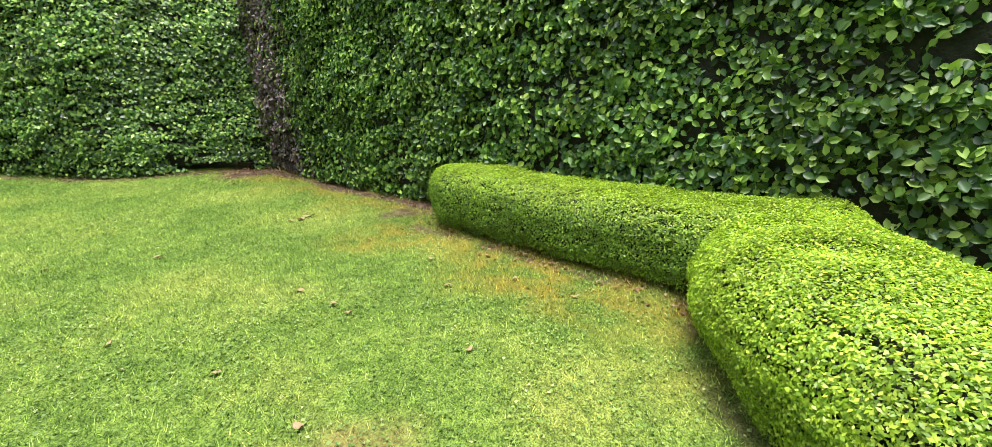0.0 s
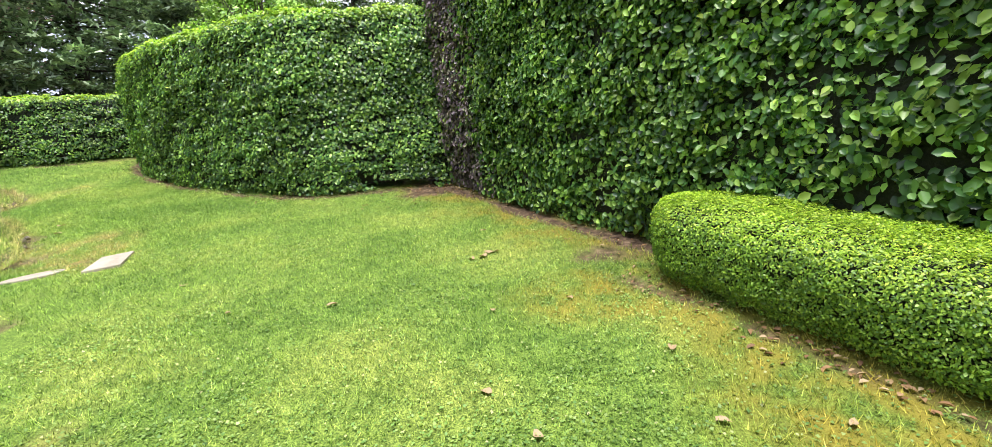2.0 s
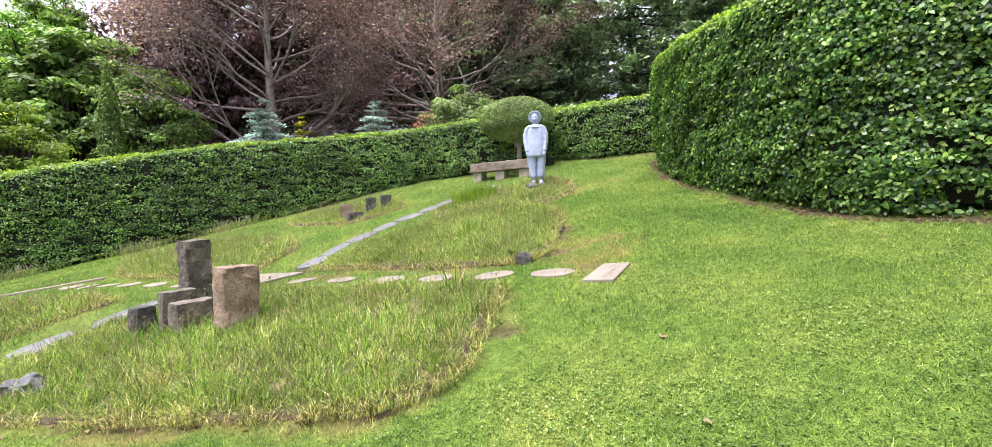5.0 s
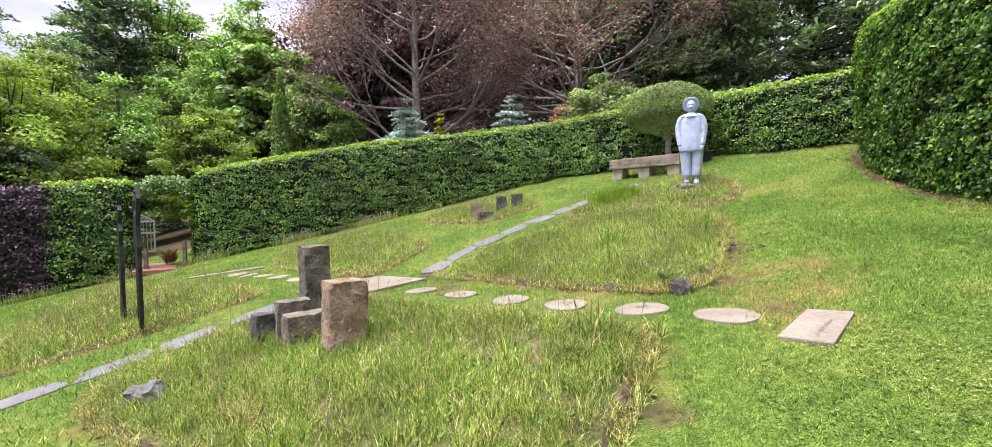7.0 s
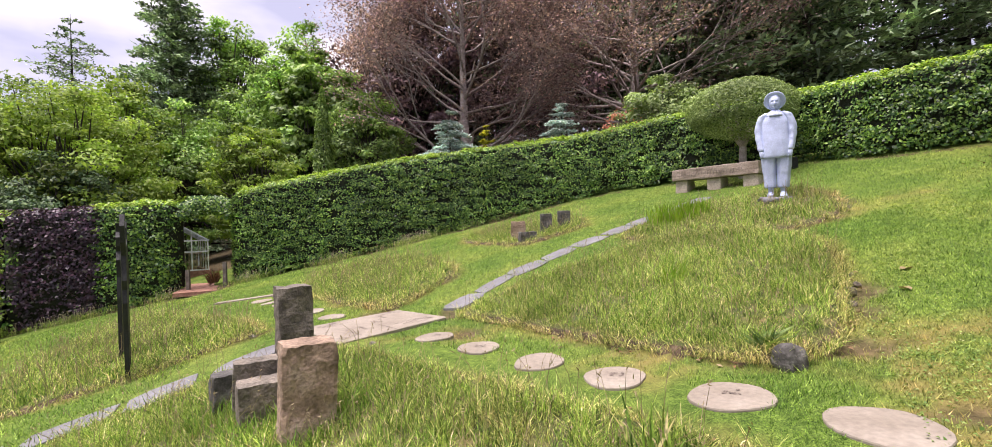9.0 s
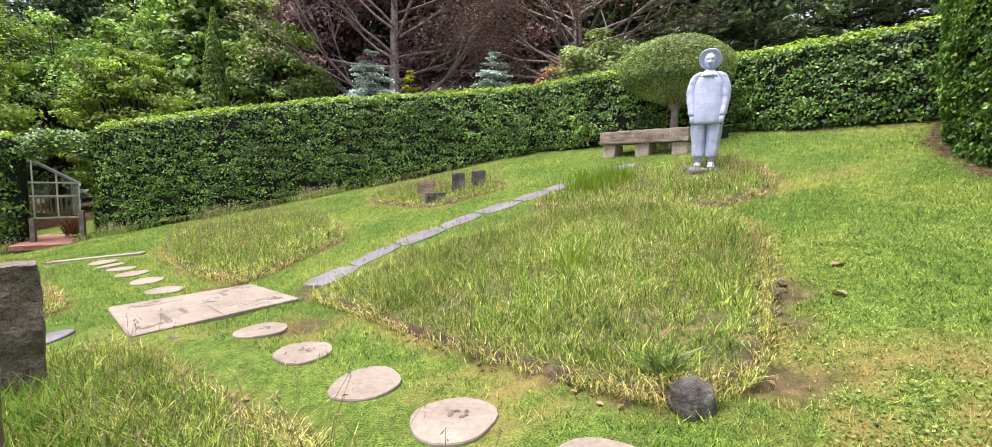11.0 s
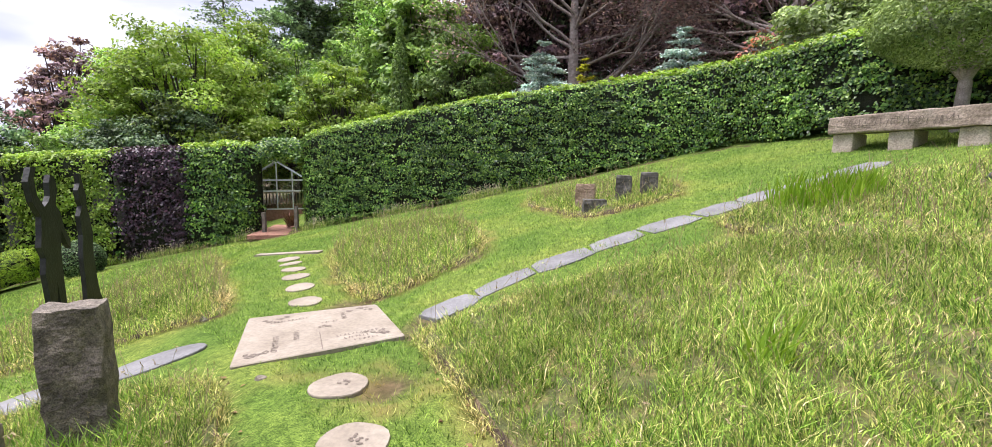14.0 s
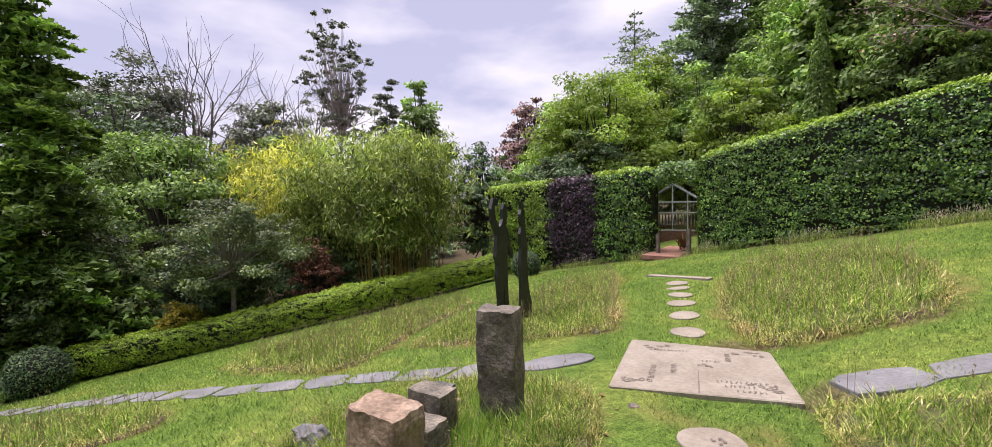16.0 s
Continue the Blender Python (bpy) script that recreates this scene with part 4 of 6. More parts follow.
def spray(x, y, size, rnd):
    """A carved leafy spray."""
    out = []
    for k in range(9):
        a = k * 0.7 + rnd.uniform(-0.2, 0.2)
        cx, cy, l = x + rnd.uniform(-1, 1) * size, y + rnd.uniform(-1, 1) * size * 0.5, size * rnd.uniform(0.3, 0.6)
        tip = (cx + math.cos(a) * l, cy + math.sin(a) * l)
        side = (cx + math.cos(a + 0.5) * l * 0.6, cy + math.sin(a + 0.5) * l * 0.6)
        other = (cx + math.cos(a - 0.5) * l * 0.6, cy + math.sin(a - 0.5) * l * 0.6)
        out += [[(cx, cy), side, tip, other, (cx, cy)]]
    return out


rnd = random.Random(4)
strokes = [[(0.72, 0.02), (0.715, 0.55)]]
strokes += word(0.86, 0.30, 0.36, 0.05, rnd) + word(0.92, 0.20, 0.22, 0.05, rnd) + word(1.0, 0.10, 0.2, 0.045, rnd)
strokes += word(0.35, 0.30, 0.32, 0.05, rnd, True) + word(0.45, 0.48, 0.26, 0.05, rnd, True) + word(0.9, 0.95, 0.24, 0.05, rnd, True)
strokes += word(0.25, 1.15, 0.36, 0.045, rnd) + word(0.75, 0.85, 0.15, 0.045, rnd)
for x, y, s in ((0.22, 0.2, 0.15), (1.2, 0.22, 0.13), (1.15, 1.2, 0.13), (0.3, 1.28, 0.13), (0.75, 0.72, 0.07)):
    strokes += spray(x, y, s, rnd)
ex, ey = unit(SLAB[0] - SLAB[3]), unit(SLAB[2] - SLAB[3])
carving(slab, slab_at, slab_n, SLAB[3], ex, ey, strokes, 0.009, 0.0305)
rnd = random.Random(9)
ex, ey = unit(PLATE[1] - PLATE[0]), unit(PLATE[3] - PLATE[0])
carving(plate, plate_at, plate_n, PLATE[0], ex, ey, word(0.10, 0.2, 0.3, 0.03, rnd, True) + word(0.2, 0.2, 0.24, 0.03, rnd, True), 0.005, 0.0345)
for k in (0, 1, 3, 4):
    ob_, p_, n_ = STEP[k]
    tagged(carving(ob_, p_, n_, (p_.x - 0.03, p_.y + 0.04), (1, 0), (0, 1), spray(0.05, 0.0, 0.06, rnd), 0.007, 0.0225), kind="stuff")


def crazy_path(line, width, seed, label):
    """Irregular flagstones laid end to end."""
    r = random.Random(seed)
    p = smooth_line(np.array(line), 0.05)
    s = np.r_[0, np.cumsum(np.linalg.norm(np.diff(p, axis=0), axis=1))]
    t = 0.0
    while t < s[-1] - 0.3:
        l = r.uniform(0.5, 0.78)
        c = np.array([np.interp(t + l / 2, s, p[:, k]) for k in (0, 1)])
        e = np.array([np.interp(min(t + l / 2 + 0.1, s[-1]), s, p[:, k]) for k in (0, 1)])
        d = unit(e - c)
        n = np.array([-d[1], d[0]])
        w, sk = width * r.uniform(0.85, 1.15), r.uniform(-0.1, 0.1)
        q = [c + d * (a * l * 0.485 + b * sk) + n * b * w / 2 * k for a, b, k in ((-1, -0.9, 0.9), (-0.5, -1, 1), (0.4, -1, 1.0), (1, -0.8, 0.95), (1, 0.7, 1), (0.5, 1, 1), (-0.6, 1, 1.0), (-1, 0.85, 0.9))]
        flag("flagstone", np.array(q) + np.array([[r.uniform(-0.02, 0.02), r.uniform(-0.02, 0.02)] for _ in q]), 0.07, M_SLATE, label, "flagstone", "grey flagstone path", proud=0.014)
        STONES.append((c[0], c[1], min(l, w) * 0.5))
        t += l + r.uniform(0.02, 0.06)


crazy_path([(-0.28, 7.05), (0.12, 7.75), (0.6, 8.45), (1.25, 9.2), (2.1, 10.0), (3.0, 10.85), (3.95, 11.55)], 0.42, 3, "irregular grey flagstone in the uphill path")
crazy_path([(-2.75, 5.2), (-3.05, 4.7), (-3.5, 4.15), (-4.0, 3.55), (-4.5, 2.85), (-5.0, 2.1), (-5.55, 1.3), (-6.1, 0.5), (-6.7, -0.3), (-7.5, -1.4), (-8.6, -3.0)], 0.46, 5, "irregular grey flagstone in the downhill path")


# ---------------------------------------------------------------- long-grass beds
def bed(key, poly, label, height, density, width=0.007, raise_=0.045):
    n = len(poly)
    c = poly.mean(0)
    z = lawn_height(poly[:, 0], poly[:, 1])
    bm = bmesh.new()
    inner = c + (poly - c) * 0.97
    rows = [[bm.verts.new((x, y, zz - 0.05)) for (x, y), zz in zip(poly, z)], [bm.verts.new((x, y, zz + raise_)) for (x, y), zz in zip(inner, lawn_height(inner[:, 0], inner[:, 1]))]]
    for k in (0.66, 0.33):
        q = c + (poly - c) * k
        rows.append([bm.verts.new((x, y, zz + raise_)) for (x, y), zz in zip(q, lawn_height(q[:, 0], q[:, 1]))])
    mid_ = bm.verts.new((c[0], c[1], landz(*c) + raise_))
    for a, b in zip(rows[:-1], rows[1:]):
        for i in range(n):
            bm.faces.new((a[i], a[(i + 1) % n], b[(i + 1) % n], b[i]))
    for i in range(n):
        bm.faces.new((rows[-1][i], rows[-1][(i + 1) % n], mid_))
    soil_ob = part("grass_bed", bm, M_SOIL, smooth=True)
    soil_ob.data.materials.append(M_THATCH)
    for p in soil_ob.data.polygons:
        p.material_index = 0 if p.index < n else 1
    tagged(soil_ob, label, "flower bed")
    area = abs(sum(a[0] * b[1] - b[0] * a[1] for a, b in zip(poly, np.roll(poly, -1, 0)))) / 2
    lo, hi = poly.min(0), poly.max(0)
    want = int(area * density)
    x, y = scatter(int(want * 1.25 * (hi - lo).prod() / area), c + (poly - c) * 1.03)
    x, y = x[:want], y[:want]
    # uneven tufts; the blades round the rim are dead and hang outwards
    P = np.stack([x, y, 0 * x], 1)
    tuft = 0.5 * vnoise(P, 2.4, 6.0) + 0.6 * vnoise(P, 8.0, 2.0) + 0.6 * vnoise(P, 21.0, 4.0)
    keep = rng.uniform(0, 1, len(x)) < 0.72 + 0.9 * tuft
    x, y, tuft, P = x[keep], y[keep], tuft[keep], P[keep]
    rim = np.clip(1 - distance(np.concatenate([poly, poly[:1]]), x, y) / 0.16, 0, 1)
    zz = lawn_height(x, y) + raise_ * (1 - 0.6 * rim) - 0.02
    h = height * np.clip(0.85 + 0.5 * tuft, 0.35, 1.6) * (1 - 0.35 * rim)
    v, f = long_blades(x, y, zz, h * rng.choice([0.5, 0.9, 1.25], len(x), p=[0.4, 0.42, 0.18]), width, 0.95 + 0.6 * rim)
    dead = np.clip(0.7 * rim + 0.7 * np.clip(vnoise(P, 1.7, 3.0) + 0.6 * vnoise(P, 6.0, 1.0) - 0.3, 0, 1) - rng.uniform(0, 0.45, len(x)), 0, 0.9)
    grass_ob = arr_part("long_grass", v, f, M_LONG, soil_ob, "unmown green and straw-coloured grass")
    attribute(grass_ob.data, "dry", np.repeat(dead, 4))
    tagged(grass_ob, kind="stuff")
    # seed stalks
    m = int(area * 34)
    x, y = scatter(int(m * 2), poly)
    x, y = x[:m], y[:m]
    z0 = lawn_height(x, y) + raise_
    segs, heads, stem = [], [], width * 0.3
    for a, b, c_ in zip(x, y, z0):
        hh = height * rng.uniform(1.1, 2.6)
        dx, dy = rng.normal(0, 0.07, 2)
        q0, q1, q2 = (a, b, c_), (a + dx * 0.5, b + dy * 0.5, c_ + hh * 0.6), (a + dx * 1.3, b + dy * 1.3, c_ + hh)
        segs += [(q0, q1, stem, stem), (q1, q2, stem, stem * 0.8)]
        heads.append(q2)
    v, f = tubes(segs, 3)
    heads = np.array(heads)
    v2, f2 = leaf_cloud(np.repeat(heads, 4, 0) + rng.normal(size=(len(heads) * 4, 3)) * [0.006, 0.006, 0.028], rng.normal(size=(len(heads) * 4, 3)), 0.03, 0.007, hang=-2, fine=False)
    tagged(arr_part("seed_stalk", np.concatenate([v, v2]), np.concatenate([f, f2 + len(v)]), M_SEED, soil_ob, "straw-coloured seed heads"), kind="stuff")
    return soil_ob


bed("a", BEDS["a"], "bed of long unmown grass around carved stone blocks", 0.165, 12000, 0.0058)
bed("b", BEDS["b"], "raised bed of long unmown grass beside the stepping stones", 0.15, 12000, 0.0058, 0.06)
bed("c", BEDS["c"], "bed of long grass around the stone statue", 0.15, 4800, 0.009)
bed("d", BEDS["d"], "bed of long grass around four small stones", 0.17, 3600, 0.0095)
bed("e", BEDS["e"], "bed of long grass beside the flagstone path", 0.2, 3800, 0.0095)
bed("f", BEDS["f"], "bed of long grass around the black steel figures", 0.19, 3200, 0.0095)
bed("g", BEDS["g"], "bed of long grass above the low box hedge", 0.18, 2000, 0.012)
bed("h", BEDS["h"], "bed of long grass beside the downhill path", 0.18, 2600, 0.0105)
make_lawn()
make_clover()


# ---------------------------------------------------------------- stones, bench, statue
def block(name, x, y, z0, z1, w, d, turn, material, label, category="stone block", seed=0, tilt=0.0, group="", taper=0.95, rough=0.012, round_=0.012):
    """A rough-hewn stone: a bevelled, subdivided box with worn faces."""
    bm = bmesh.new()
    bmesh.ops.create_cube(bm, size=1)
    bmesh.ops.subdivide_edges(bm, edges=bm.edges[:], cuts=11, use_grid_fill=True)
    dims = Vector((w, d, z1 - z0))
    rr = max(round_, 0.008)
    for v in bm.verts:
        p = Vector([a * b for a, b in zip(v.co, dims)])
        q = Vector([min(max(a, -b / 2 + rr), b / 2 - rr) for a, b in zip(p, dims)])
        off = p - q
        p = q + off.normalized() * rr if off.length > 1e-6 else p
        k = 1 + (taper - 1) * (p.z / dims.z + 0.5)
        p = Vector((p.x * k, p.y * k, p.z))
        n = noise.noise_vector(p * 5.0 + Vector((seed, seed * 2, 0)))
        m = noise.noise_vector(p * 17.0 + Vector((seed * 3, 0, seed)))
        v.co = p + n * rough + m * rough * 0.7
    ob = part(name, bm, material)
    ob.matrix_world = Matrix.Translation((x, y, (z0 + z1) / 2)) @ Euler((0, tilt, turn)).to_matrix().to_4x4()
    return tagged(ob, label, category, group)


TURN = math.atan2(4.55 - 0.67, -1.05 - 1.7) + math.pi / 2
block("standing_stone", -1.07, 4.60, landz(-1.07, 4.6) - 0.05, 0.285, 0.30, 0.21, TURN + 0.25, M_HEWN, "tall rough-hewn rectangular standing stone in long grass", "standing stone", 1, taper=1.0, rough=0.02)
block("standing_stone", -0.33, 3.68, landz(-0.33, 3.7) - 0.05, 0.02, 0.38, 0.27, TURN + 0.1, M_ROCK_TAN, "tan sandstone block with worn corners", "standing stone", 5, tilt=-0.04, taper=0.97, rough=0.016, round_=0.025)
block("stone_block", -0.84, 3.9, landz(-0.9, 3.9) - 0.05, -0.35, 0.42, 0.24, TURN + 0.15, M_ROCK, "low grey hewn block beside the standing stones", "stone block", 8, group="cluster of stone blocks")
block("stone_block", -1.06, 4.06, landz(-1.1, 4.0) - 0.05, -0.25, 0.34, 0.2, TURN + 0.05, M_ROCK, "low grey hewn block beside the standing stones", "stone block", 11, group="cluster of stone blocks")
block("stone_block", -1.47, 4.18, landz(-1.57, 4.1) - 0.05, -0.42, 0.22, 0.2, TURN + 0.3, M_ROCK_DARK, "small dark hewn block at the end of the cluster", "stone block", 15, group="cluster of stone blocks")
block("rock", -1.95, 3.15, landz(-1.95, 3.15) - 0.06, landz(-1.95, 3.15) + 0.17, 0.42, 0.26, 0.7, M_SLATE, "grey lichen-covered rock half buried in grass", "rock", 21, taper=0.6, rough=0.05, round_=0.05)
for x, y, top_, w, mt, sd in ((0.07, 11.4, 0.84, 0.34, M_ROCK_TAN, 2), (0.71, 11.5, 1.0, 0.27, M_ROCK_DARK, 6), (1.12, 11.55, 1.06, 0.29, M_ROCK_DARK, 9)):
    block("standing_stone", x, y, landz(x, y) - 0.05, top_, w, 0.16, 0.18, mt, "short weathered standing stone in a grass bed", "standing stone", sd, group="ring of small stones")
block("stone_block", 0.33, 11.05, landz(0.33, 11) - 0.05, 0.60, 0.40, 0.24, 0.45, M_ROCK_DARK, "low flat weathered stone in a grass bed", "stone block", 30, group="ring of small stones")
block("rock", 3.04, 4.25, landz(3.04, 4.25) - 0.04, landz(3.04, 4.25) + 0.16, 0.21, 0.19, 0.4, M_ROCK_DARK, "small rounded dark stone at the bed corner", "rock", 33, taper=0.85, rough=0.02, round_=0.07)
block("rock", 1.28, 1.34, landz(1.28, 1.34) - 0.04, landz(1.28, 1.34) + 0.05, 0.2, 0.12, 0.3, M_ROCK_DARK, "flat grey stone at the edge of a bed", "rock", 35, taper=0.7, rough=0.02)
for k, (x, y, s) in enumerate(((3.95, 5.35, 0.12), (4.08, 5.5, 0.09), (3.85, 5.1, 0.08), (4.15, 5.75, 0.1), (5.55, 8.75, 0.13), (5.5, 8.5, 0.1), (-0.75, 5.55, 0.11), (-3.1, 6.55, 0.13), (-8.0, 5.2, 0.2), (-5.1, 4.7, 0.13))):
    block("rock", x, y, landz(x, y) - 0.03, landz(x, y) + s * 0.3, s * 1.0, s * 0.7, k * 1.3, M_ROCK, "small loose stone at a bed edge", "rock", 40 + k, taper=0.7, rough=0.02, round_=0.03)

block("planter", 6.35, 12.7, landz(6.35, 12.7) - 0.04, landz(6.35, 12.7) + 0.24, 0.22, 0.22, 0.3, M_BLACK, "small black square planter on the lawn by the hedge", "planter", 80, rough=0.003)


def stone_bench():
    root = tagged(new("bench"), "long weathered sandstone bench with carved front on three blocks", "bench")
    a, b = Vector((3.95, 13.1, 0)), Vector((5.4, 11.8, 0))
    d = (b - a).normalized()
    c = (a + b) / 2
    turn = math.atan2(d.y, d.x)
    base = landz(c.x, c.y) - 0.03
    root.matrix_world = Matrix.Translation((c.x, c.y, base)) @ Matrix.Rotation(turn, 4, "Z")
    for k, x in enumerate((-0.83, 0.0, 0.83)):
        leg = block("leg", 0, 0, -0.12, 0.27, 0.32, 0.36, 0, M_BENCH_LEG, "", "", 50 + k, taper=1.0, rough=0.008, round_=0.015)
        leg.parent, leg.matrix_world = root, root.matrix_world @ Matrix.Translation((x, 0.03, 0.075))
    seat = block("seat", 0, 0, 0, 0.28, 2.06, 0.45, 0, M_BENCH, "", "", 60, taper=1.0, rough=0.012, round_=0.02)
    seat.parent, seat.matrix_world = root, root.matrix_world @ Matrix.Translation((0, 0, 0.412))
    bm = bmesh.new()
    r = random.Random(2)
    x = -0.75
    while x < 0.75:
        h = r.uniform(0.05, 0.12)
        q = Vector((x, -0.2375, 0.41 + r.uniform(-0.03, 0.03)))
        w = 0.012
        dx = r.uniform(-0.03, 0.05)
        bm.faces.new([bm.verts.new(v) for v in (q + Vector((0, 0, -h / 2)), q + Vector((w, 0, -h / 2)), q + Vector((w + dx, 0, h / 2)), q + Vector((dx, 0, h / 2)))])
        x += r.uniform(0.03, 0.08)
    carve = tagged(part("inscription", bm, M_CARVE, seat, "worn carved lettering"), kind="stuff")
    carve.matrix_world = root.matrix_world.copy()


stone_bench()


def ring_loft(bm, rings, sides=20, fold=0.0, folds=9, square=2.0, step=0.03):
    """A closed skin through ellipses (x, y, z, rx, ry), eased between the rows; fold: depth of lengthwise drapery."""
    r = np.array(rings, float)
    t = np.r_[0, np.cumsum(np.linalg.norm(np.diff(r[:, :3], axis=0), axis=1) + np.abs(np.diff(r[:, 3])))]
    e = np.linspace(0, t[-1], max(len(r), int(t[-1] / step)) + 1)
    r = np.stack([np.interp(e, t, r[:, k]) for k in range(5)], 1)
    out = []
    for x, y, z, rx, ry in r:
        row = []
        for k in range(sides):
            a = 2 * math.pi * k / sides
            c, d = math.cos(a), math.sin(a)
            m = (abs(c) ** square + abs(d) ** square) ** (-1 / square)
            m *= 1 + fold * math.sin(folds * a + 3 * z + 1.5 * math.sin(5 * z))
            row.append(bm.verts.new((x + rx * c * m, y + ry * d * m, z)))
        out.append(row)
    for a, b in zip(out[:-1], out[1:]):
        for i in range(sides):
            bm.faces.new((a[i], a[(i + 1) % sides], b[(i + 1) % sides], b[i]))
    bm.faces.new(out[0][::-1])
    bm.faces.new(out[-1])


def statue():
    """A standing pierrot in a wide tunic, loose trousers and a round brimmed hat: one plain mesh."""
    bm = bmesh.new()
    for s in (-1, 1):
        # shoes, ankles, straight wide trouser legs
        ring_loft(bm, [(s * 0.10, -0.07, 0.06, 0.06, 0.13), (s * 0.10, -0.06, 0.11, 0.055, 0.115), (s * 0.095, 0.0, 0.17, 0.045, 0.06)], 16)
        ring_loft(bm, [(s * 0.095, 0, 0.15, 0.042, 0.05), (s * 0.095, 0, 0.27, 0.045, 0.05)], 14)
        ring_loft(bm, [(s * 0.097, 0, 0.245, 0.088, 0.10), (s * 0.098, 0, 0.27, 0.093, 0.105), (s * 0.105, 0, 0.42, 0.10, 0.11), (s * 0.112, 0, 0.6, 0.112, 0.125), (s * 0.118, 0, 0.78, 0.122, 0.14), (s * 0.11, 0, 0.9, 0.12, 0.14)], 36, 0.035, 7, 2.3)
        # arm hanging from the shoulder, gathered sleeve, slack hand
        ring_loft(bm, [(s * 0.12, 0.0, 1.59, 0.05, 0.07), (s * 0.18, 0, 1.54, 0.075, 0.10), (s * 0.222, 0.0, 1.45, 0.08, 0.10), (s * 0.248, 0.0, 1.30, 0.078, 0.10), (s * 0.25, -0.02, 1.20, 0.072, 0.09), (s * 0.237, -0.05, 1.05, 0.062, 0.08), (s * 0.222, -0.08, 0.93, 0.056, 0.07), (s * 0.22, -0.085, 0.90, 0.047, 0.06)], 32, 0.03, 5)
        ring_loft(bm, [(s * 0.222, -0.10, 0.92, 0.03, 0.028), (s * 0.215, -0.12, 0.87, 0.042, 0.03), (s * 0.212, -0.125, 0.82, 0.038, 0.028), (s * 0.215, -0.12, 0.775, 0.022, 0.02)], 14)
        for k in range(3):
            ring_loft(bm, [(s * (0.19 + 0.02 * k), -0.135, 0.83, 0.009, 0.010), (s * (0.192 + 0.019 * k), -0.14, 0.765 + 0.006 * k, 0.007, 0.008)], 8)
    # tunic
    ring_loft(bm, [(0, -0.005, 0.765, 0.225, 0.165), (0, -0.005, 0.775, 0.238, 0.178), (0, -0.01, 0.9, 0.235, 0.175), (0, -0.01, 1.05, 0.228, 0.168), (0, 0, 1.25, 0.225, 0.16), (0, 0, 1.42, 0.215, 0.15), (0, 0, 1.52, 0.165, 0.13), (0, 0, 1.585, 0.10, 0.10), (0, 0, 1.61, 0.06, 0.065)], 64, 0.018, 11, 2.5)
    # pleated ruff
    ring_loft(bm, [(0, -0.03, 1.50, 0.135, 0.125), (0, -0.03, 1.512, 0.15, 0.14), (0, -0.02, 1.55, 0.135, 0.125), (0, -0.01, 1.59, 0.10, 0.10), (0, 0, 1.63, 0.06, 0.062)], 56, 0.07, 14)
    # neck and head
    ring_loft(bm, [(0, 0, 1.58, 0.05, 0.055), (0, -0.01, 1.635, 0.05, 0.058), (0, -0.035, 1.645, 0.045, 0.065), (0, -0.03, 1.67, 0.066, 0.088), (0, -0.025, 1.72, 0.083, 0.10), (0, -0.02, 1.77, 0.09, 0.108), (0, -0.01, 1.82, 0.088, 0.105), (0, 0, 1.87, 0.07, 0.085), (0, 0.01, 1.90, 0.035, 0.05)], 40, step=0.012)
    for v in bm.verts:
        if 1.64 < v.co.z < 1.86 and v.co.y < -0.06:
            for s in (-1, 1):
                v.co.y += 0.022 * math.exp(-((v.co.x - s * 0.034) / 0.02) ** 2 - ((v.co.z - 1.762) / 0.014) ** 2)
                v.co.y -= 0.008 * math.exp(-((v.co.x - s * 0.034) / 0.024) ** 2 - ((v.co.z - 1.79) / 0.009) ** 2)
            v.co.y += 0.014 * math.exp(-(v.co.x / 0.03) ** 2 - ((v.co.z - 1.688) / 0.007) ** 2)
    ring_loft(bm, [(0, -0.125, 1.705, 0.02, 0.012), (0, -0.14, 1.715, 0.018, 0.018), (0, -0.128, 1.765, 0.009, 0.012)], 12, step=0.01)
    # round hat worn on the back of the head, its brim framing the face
    start = len(bm.verts)
    ring_loft(bm, [(0, 0, -0.01, 0.105, 0.105), (0, 0, -0.016, 0.15, 0.15), (0, 0, -0.004, 0.172, 0.172), (0, 0, 0.012, 0.168, 0.168), (0, 0, 0.02, 0.115, 0.115), (0, 0, 0.07, 0.105, 0.105), (0, 0, 0.095, 0.06, 0.06)], 40, 0.012, 5, step=0.02)
    bm.verts.ensure_lookup_table()
    m = Matrix.Translation((0, -0.01, 1.795)) @ Matrix.Rotation(radians(-62), 4, "X")
    bmesh.ops.transform(bm, matrix=m, verts=bm.verts[start:])
    # creases across the sleeves and knees, a worn surface
    for v in bm.verts:
        p = v.co.copy()
        sleeve = abs(p.x) > 0.2 and 0.9 < p.z < 1.5
        if sleeve or 0.3 < p.z < 0.74:
            w = 0.012 if sleeve else 0.006
            q = Vector((p.x * 5, p.y * 5, p.z * 17 + p.x * 6))
            v.co.x += math.copysign(w, p.x) * noise.noise(q)
            v.co.y += w * noise.noise(q + Vector((3, 0, 0)))
        if p.z < 1.6:
            v.co += noise.noise_vector(p * 6) * 0.005
        v.co += noise.noise_vector(p * 30) * 0.002
    # rough stones round the feet
    for k in range(8):
        a = k * 0.8
        start = len(bm.verts)
        bmesh.ops.create_icosphere(bm, subdivisions=2, radius=0.10)
        bm.verts.ensure_lookup_table()
        for v in bm.verts[start:]:
            v.co = Vector((v.co.x * 1.2, v.co.y, v.co.z * 0.7)) + noise.noise_vector(v.co * 9 + Vector((k, 0, 0))) * 0.04 + Vector((0.16 * math.cos(a) - 0.03, 0.13 * math.sin(a) - 0.05, 0.02))
